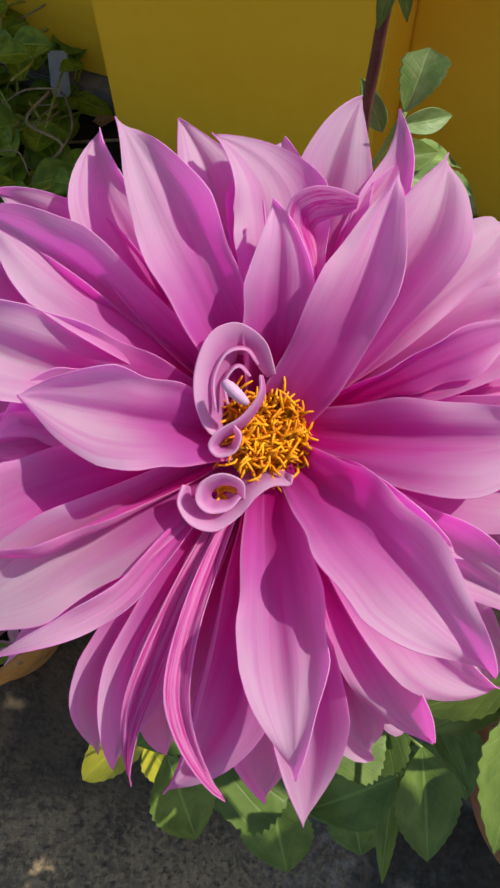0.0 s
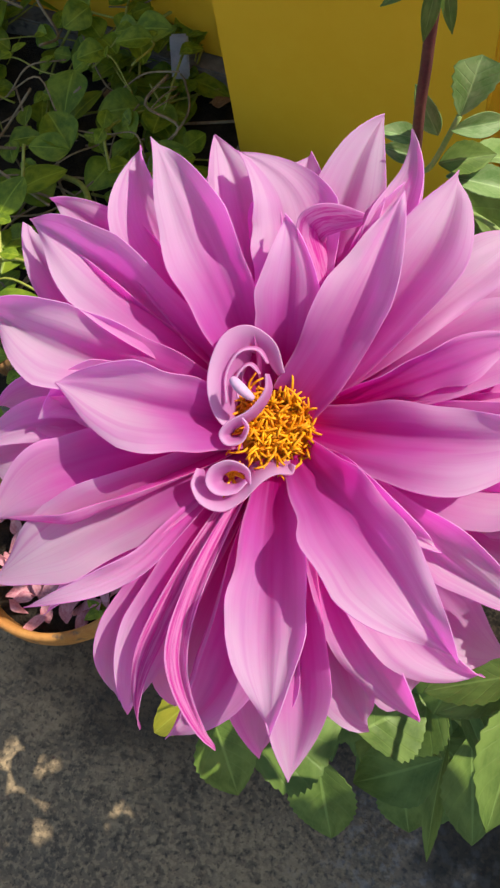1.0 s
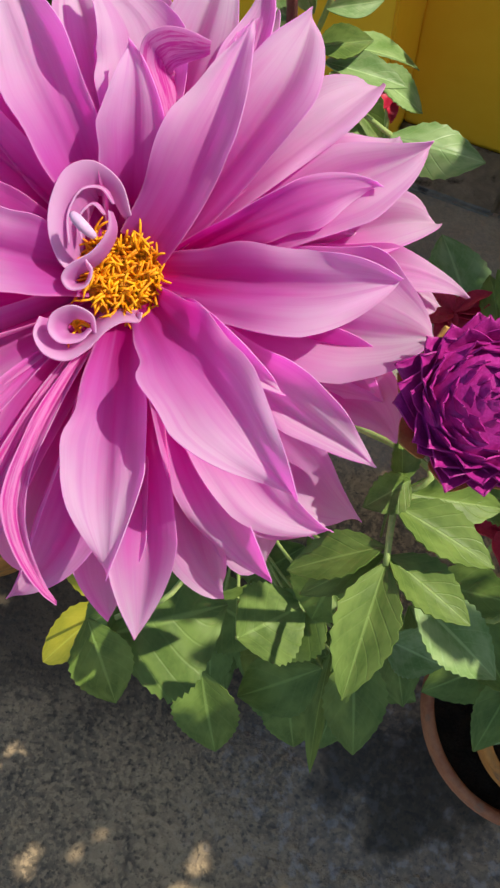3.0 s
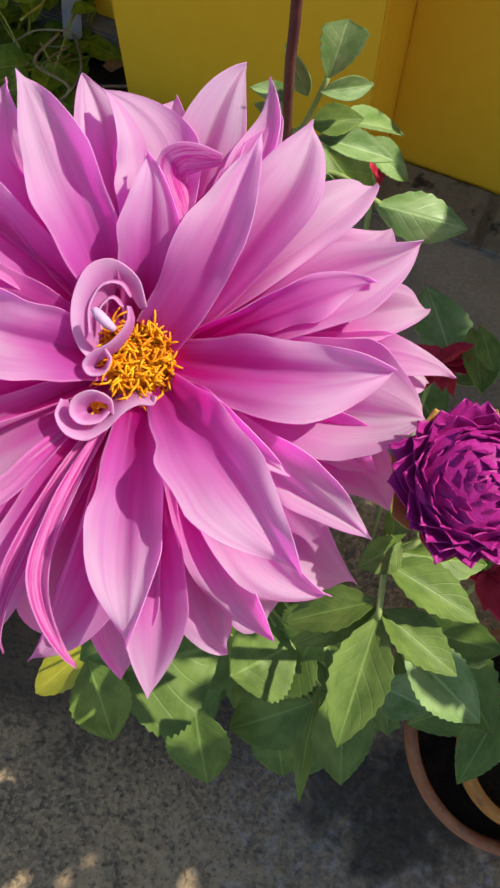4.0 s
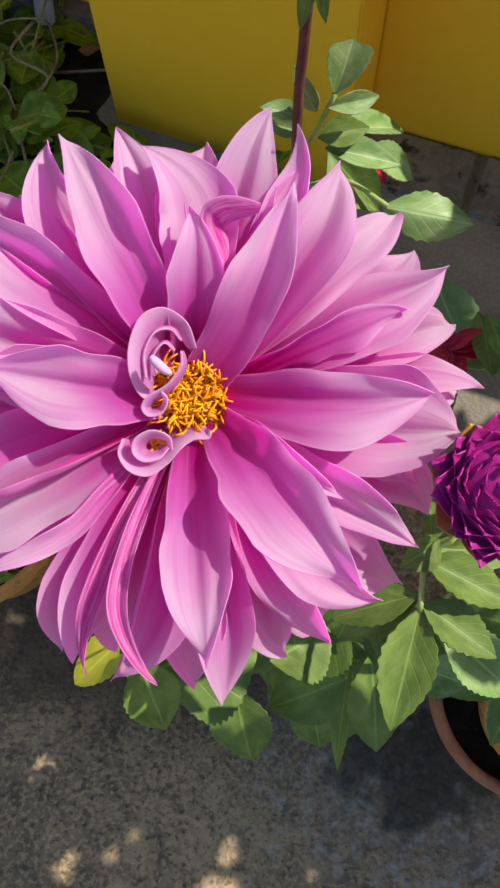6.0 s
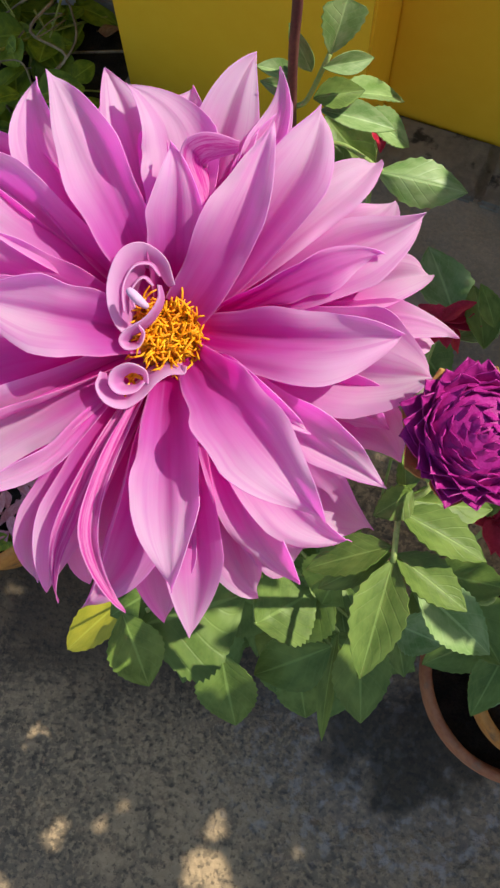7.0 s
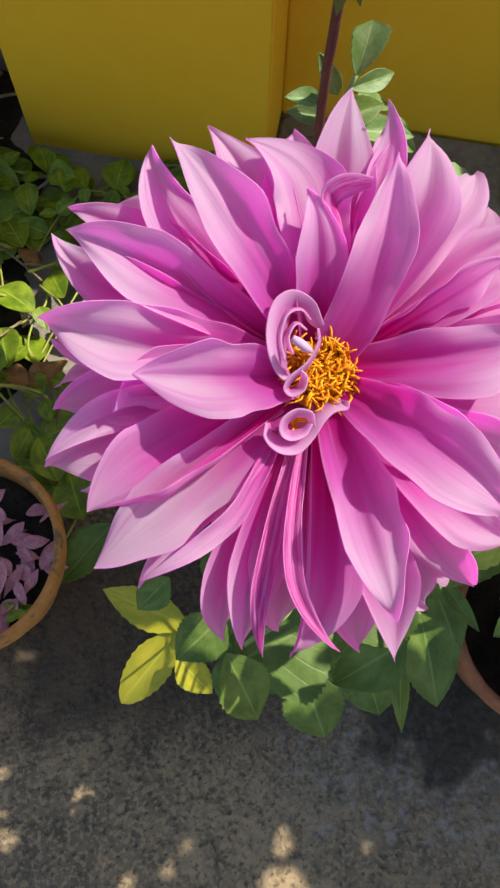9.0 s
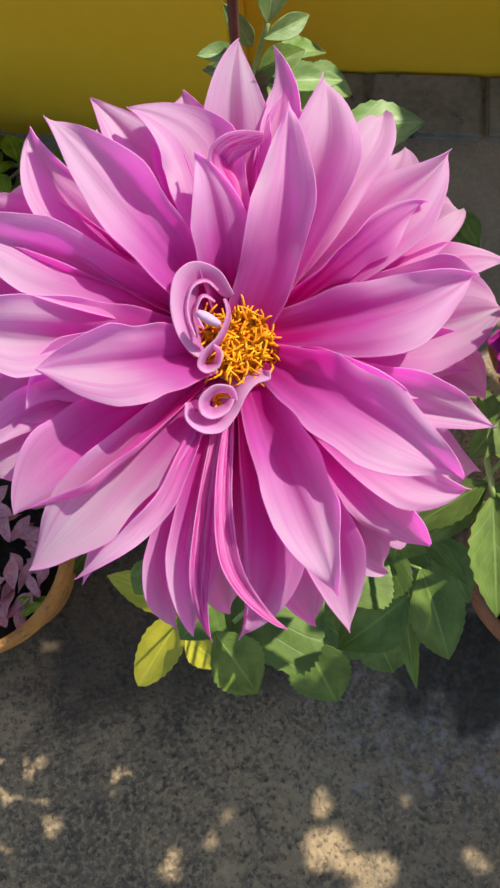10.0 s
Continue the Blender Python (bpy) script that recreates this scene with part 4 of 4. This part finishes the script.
make_bud()
part("stem", tube("stem", smooth_path([(0.38, 0.07, 0.17), (0.34, 0.09, 0.5), (0.22, 0.12, 0.8), (0.155, 0.113, 0.915)], 8), 0.0042, STEM, 9), potted)
leaf(potted, (0.213, 0.296, 0.680), (0.195, 0.373, 0.680), 0.046, roll=5, seed=70, teeth=6, mats=[PALE_LEAF, LEAF_BACK])
leaf(potted, (0.209, 0.284, 0.680), (0.258, 0.313, 0.680), 0.036, roll=-10, seed=71, teeth=6, mats=[PALE_LEAF, LEAF_BACK])
leaf(potted, (0.228, 0.265, 0.700), (0.226, 0.324, 0.700), 0.030, roll=15, seed=72, teeth=8)
leaf(potted, (0.231, 0.273, 0.720), (0.220, 0.297, 0.740), 0.020, roll=15, seed=73, teeth=6)
leaf(potted, (0.199, 0.315, 0.600), (0.214, 0.273, 0.620), 0.045, roll=15, seed=74, teeth=8)
leaf(potted, (0.263, 0.076, 0.560), (0.205, 0.045, 0.540), 0.044, roll=-8, seed=75, teeth=8, bite=0.03)
leaf(potted, (0.263, 0.062, 0.600), (0.235, 0.005, 0.580), 0.034, roll=8, seed=76, teeth=9)
leaf(potted, (0.238, 0.149, 0.700), (0.202, 0.154, 0.720), 0.036, roll=8, seed=77, teeth=9)
# pale leaf colour stands in for sunlight on this one
leaf(potted, (0.349, 0.084, 0.330), (0.301, 0.018, 0.300), 0.042, roll=8, seed=78, teeth=6, mats=[PALE_LEAF, LEAF_BACK])


# ---- pots ----
def pot(name, at, radius, height, mat, label, rim=0.011):
    ob = thing(name, label, "plant pot", at)
    r, h = radius, height
    prof = [(0.0001, 0.0), (r * 0.66, 0.0), (r * 0.70, 0.006), (r * 0.93, h - 0.05), (r * 0.935, h - 0.045), (r * 0.985, h - 0.042), (r, h - 0.036), (r, h - 0.006), (r - 0.003, h), (r - rim + 0.003, h), (r - rim, h - 0.005), (r - rim - 0.006, h - 0.05), (r * 0.84, h - 0.06), (0.0001, h - 0.06)]
    part("body", lathe("body", prof[:12], [mat], 72), ob)
    soil = []
    n = 20
    for i in range(n + 1):
        k = i / n
        soil.append((max(0.0001, (r - rim - 0.004) * (1 - k)), h - 0.045 + 0.006 * math.sin(k * 9)))
    part("soil", lathe("soil", soil, [SOIL], 40), ob, "dark crumbly soil")
    return ob


pot("plant_pot", (-0.358, 0.302, 0.0), 0.138, 0.20, OCHRE_POT, "weathered ochre clay pot with fallen pink petals on the soil")
pot("plant_pot", (0.392, 0.068, 0.0), 0.128, 0.21, TERRACOTTA, "terracotta clay pot holding the purple dahlia")
pot("inner_pot", (0.398, 0.048, 0.16), 0.080, 0.085, OCHRE_POT, "small brown clay pot set inside a larger one")


def fallen_petals():
    rng = random.Random(17)
    for i in range(84):
        r, a = 0.112 * math.sqrt(rng.random()), rng.uniform(0, 6.28)
        c = Vector((-0.358 + r * math.cos(a), 0.302 + r * math.sin(a), 0.168 + rng.uniform(0, 0.016)))
        d = rng.uniform(0, 6.28)
        ob = new("fallen_petal", leaf_mesh("fallen_petal", rng.uniform(0.03, 0.05), rng.uniform(0.014, 0.022), [FADED, FADED], fold=rng.uniform(-10, 30), droop=0.3, teeth=0, wave=0.1, seed=i))
        ob.matrix_world = place(c, c + Vector((math.cos(d), math.sin(d), rng.uniform(-0.1, 0.25))), rng.uniform(-40, 40))
        tagged(ob, "fallen faded pink petal lying on dark soil", "petal", "fallen petals")
    small = thing("seedling", "small green seedling among fallen petals", "plant", (-0.29, 0.215, 0.16))
    bpy.context.view_layer.update()
    for i in range(5):
        a = i * 1.3
        m = leaf_mesh("leaf", 0.024, 0.015, [VINE_LEAF, VINE_LEAF], teeth=0, seed=i)
        p = part("leaf", m, small)
        p.matrix_local = place((0, 0, 0.004 * i), (math.cos(a), math.sin(a), 0.4 + 0.004 * i))


fallen_petals()


# ---- vines on the ground beside the pier ----
def vines():
    rng = random.Random(33)
    vine = thing("vine_plant", "tangled creeping vine with round green leaves and dry stems", "creeping plant")
    spots = []
    for i in range(170):
        x, y = rng.uniform(-1.15, -0.22), rng.uniform(0.50, 1.55)
        if i % 12 == 0:
            x, y = rng.uniform(-0.45, 0.05), rng.uniform(0.72, 0.98)
        a = rng.uniform(0, 6.28)
        pts, z = [], rng.uniform(0.02, 0.16)
        for k in range(6):
            z = min(z, 0.035) if x > -0.32 else z
            pts.append((x, y, max(0.012, z)))
            a += rng.uniform(-0.9, 0.9)
            x, y, z = x + 0.075 * math.cos(a), y + 0.075 * math.sin(a), z + rng.uniform(-0.05, 0.05)
            if x > -0.2 and y < 0.75 or y > 1.02 and x > -0.33:
                x, y = x - 0.09, y - 0.05
        dry = rng.random() < 0.5
        part("stem", tube("stem", smooth_path(pts, 5), rng.uniform(0.0013, 0.0032), DRY_STEM if dry else VINE_STEM, 6), vine, "dry brown stem" if dry else "")
        if not dry or i % 3 == 0:
            spots += pts[1:5]
    part("stem", tube("stem", smooth_path([(-0.62, 1.10, 0.02), (-0.50, 0.99, 0.10), (-0.46, 0.86, 0.13), (-0.50, 0.74, 0.09), (-0.60, 0.66, 0.02)], 7), 0.0055, VINE_STEM, 8), vine, "thick yellow-green stem")
    for i in range(26):
        b = Vector((rng.uniform(-1.0, -0.25), rng.uniform(0.55, 1.4), rng.uniform(0.012, 0.05)))
        a, size = rng.uniform(0, 6.28), rng.uniform(0.04, 0.09)
        p = part("dead_leaf", leaf_mesh("dead_leaf", size, size * 0.6, [DEAD_LEAF, DEAD_LEAF], fold=rng.uniform(-20, 30), droop=0.3, teeth=0, wave=0.12, seed=i), vine, "withered brown leaf")
        p.matrix_local = place(b, b + Vector((math.cos(a), math.sin(a), 0.1)), rng.uniform(-30, 30))
    for i, s in enumerate(spots):
        if s[0] > -0.2 and s[2] > 0.05:
            continue
        for again in range(2 if s[1] > 0.8 else 1):
            a, el = rng.uniform(0, 6.28), rng.uniform(-0.2, 0.5)
            b = Vector(s) + Vector((0, 0, 0.012))
            size = rng.choice((0.03, 0.036, 0.045, 0.06, 0.085)) * rng.uniform(0.85, 1.15)
            m = leaf_mesh("leaf", size, size * rng.uniform(0.7, 0.95), [VINE_LEAF, VINE_LEAF], fold=rng.uniform(5, 25), droop=0.2, teeth=0, peak=0.4, blunt=0.7, seed=i)
            p = part("leaf", m, vine)
            p.matrix_local = place(b, b + Vector((math.cos(a), math.sin(a), el)), rng.uniform(-30, 30), (0.05, -0.3, 1))


vines()
pipe = new("plastic_clip", box("plastic_clip", -0.018, 0.018, -0.006, 0.006, -0.04, 0.04, GREY_LABEL, 0.004))
pipe.matrix_world = Matrix.Translation((-0.373, 1.321, 0.100)) @ pose(0, 0, 0, -35, 8, 10)
tagged(pipe, "small grey plastic tag lying among vines", "plastic tag")


# ---- unseen shrub, added overhead to dapple the ground with shade ----
# sunlit patches on the ground: centre and half breadths
GAPS = ((-0.43, 0.0, 0.045, 0.045), (-0.415, -0.06, 0.042, 0.03), (-0.26, -0.042, 0.02, 0.017), (-0.219, -0.165, 0.013, 0.017), (-0.126, -0.136, 0.012, 0.009), (-0.14, -0.176, 0.007, 0.009), (0.01, -0.131, 0.040, 0.012), (0.106, -0.176, 0.016, 0.025), (-0.004, -0.200, 0.040, 0.026), (0.045, -0.232, 0.026, 0.018),
        (0.077, -0.246, 0.014, 0.022), (0.193, -0.262, 0.017, 0.025), (0.0, -0.30, 0.06, 0.04), (-0.3, -0.24, 0.03, 0.02))
# heights at which the plants stand in full sun, and where
CLEAR = ((0.95, -0.2, 0.24, -0.03, 0.5), (0.83, 0.08, 0.235, -0.01, 0.14), (0.84, 0.08, 0.22, 0.26, 0.46), (0.68, 0.195, 0.255, 0.28, 0.38))


def shrub():
    rng = random.Random(44)
    base = Vector((1.45, -0.95, 0))
    ob = thing("added_shade_shrub", "unseen leafy green shrub, added overhead to shade the ground", "shrub", base)
    bpy.context.view_layer.update()
    part("trunk", tube("trunk", [p - base for p in smooth_path([(1.45, -0.95, 0), (1.42, -0.85, 0.5), (1.3, -0.5, 0.9), (1.12, -0.2, 1.08)], 6)], [0.03 - 0.001 * i for i in range(19)], DRY_STEM, 10), ob)
    verts, faces, uvs, k = [], [], [], 0
    lean = Vector((SUN.x / SUN.z, SUN.y / SUN.z, 1))
    for i in range(15500):
        inner = i % 4
        spot = Vector((rng.uniform(-0.55, 0.45), rng.uniform(-0.42, 0.5), 0)) if inner else Vector((rng.uniform(-0.1, 0.8), rng.uniform(-0.9, 0.35), 0))
        if not inner and ((spot.x - 0.3) / 0.5) ** 2 + ((spot.y + 0.25) / 0.62) ** 2 > rng.uniform(0.8, 1.1):
            continue
        if inner == 3:
            spot = Vector((rng.uniform(-0.95, -0.25), rng.uniform(0.3, 0.6), 0))
        c = spot + lean * rng.uniform(1.0, 1.25)
        a, el = rng.uniform(0, 6.28), rng.uniform(-0.4, 0.2)
        size = rng.uniform(0.035, 0.065) if inner else rng.uniform(0.06, 0.10)
        way = Vector((math.cos(a), math.sin(a), 0)) * size
        if any(((spot.x + way.x * f - way.y * g - hx) / (hw + 0.001)) ** 2 + ((spot.y + way.y * f + way.x * g - hy) / (hh + 0.001)) ** 2 < 1 for f, g in ((0.1, 0), (0.5, 0), (0.9, 0), (0.5, 0.2), (0.5, -0.2)) for hx, hy, hw, hh in GAPS):
            continue
        if any(x0 < c.x - lean.x * (c.z - z) < x1 and y0 < c.y - lean.y * (c.z - z) < y1 for z, x0, x1, y0, y1 in CLEAR):
            continue
        m = place(c, c + Vector((math.cos(a), math.sin(a), el)), rng.uniform(-30, 30))
        for s, w in ((0, 0), (0.25, 0.2), (0.5, 0.27), (0.8, 0.15), (1, 0)):
            for q in (-1, 1):
                verts.append(m @ Vector((q * w * size, s * size, abs(w) * 0.1 * size)) - base)
                uvs.append((q, s))
        for r in range(4):
            faces.append((k + 2 * r, k + 2 * r + 1, k + 2 * r + 3, k + 2 * r + 2))
        k += 10
    part("crown", mesh_of("crown", verts, faces, [LEAF], None, uvs), ob)
    for end in ((0.6, 0.1, 1.12), (0.95, 0.4, 1.14), (0.5, -0.2, 1.1), (1.35, 0.1, 1.16), (1.5, -0.3, 1.1)):
        part("branch", tube("branch", [Vector(p) - base for p in smooth_path([(1.18, -0.3, 1.02), ((1.18 + end[0]) / 2, (-0.3 + end[1]) / 2, 1.13), end], 6)], 0.006, DRY_STEM, 7), ob)


shrub()
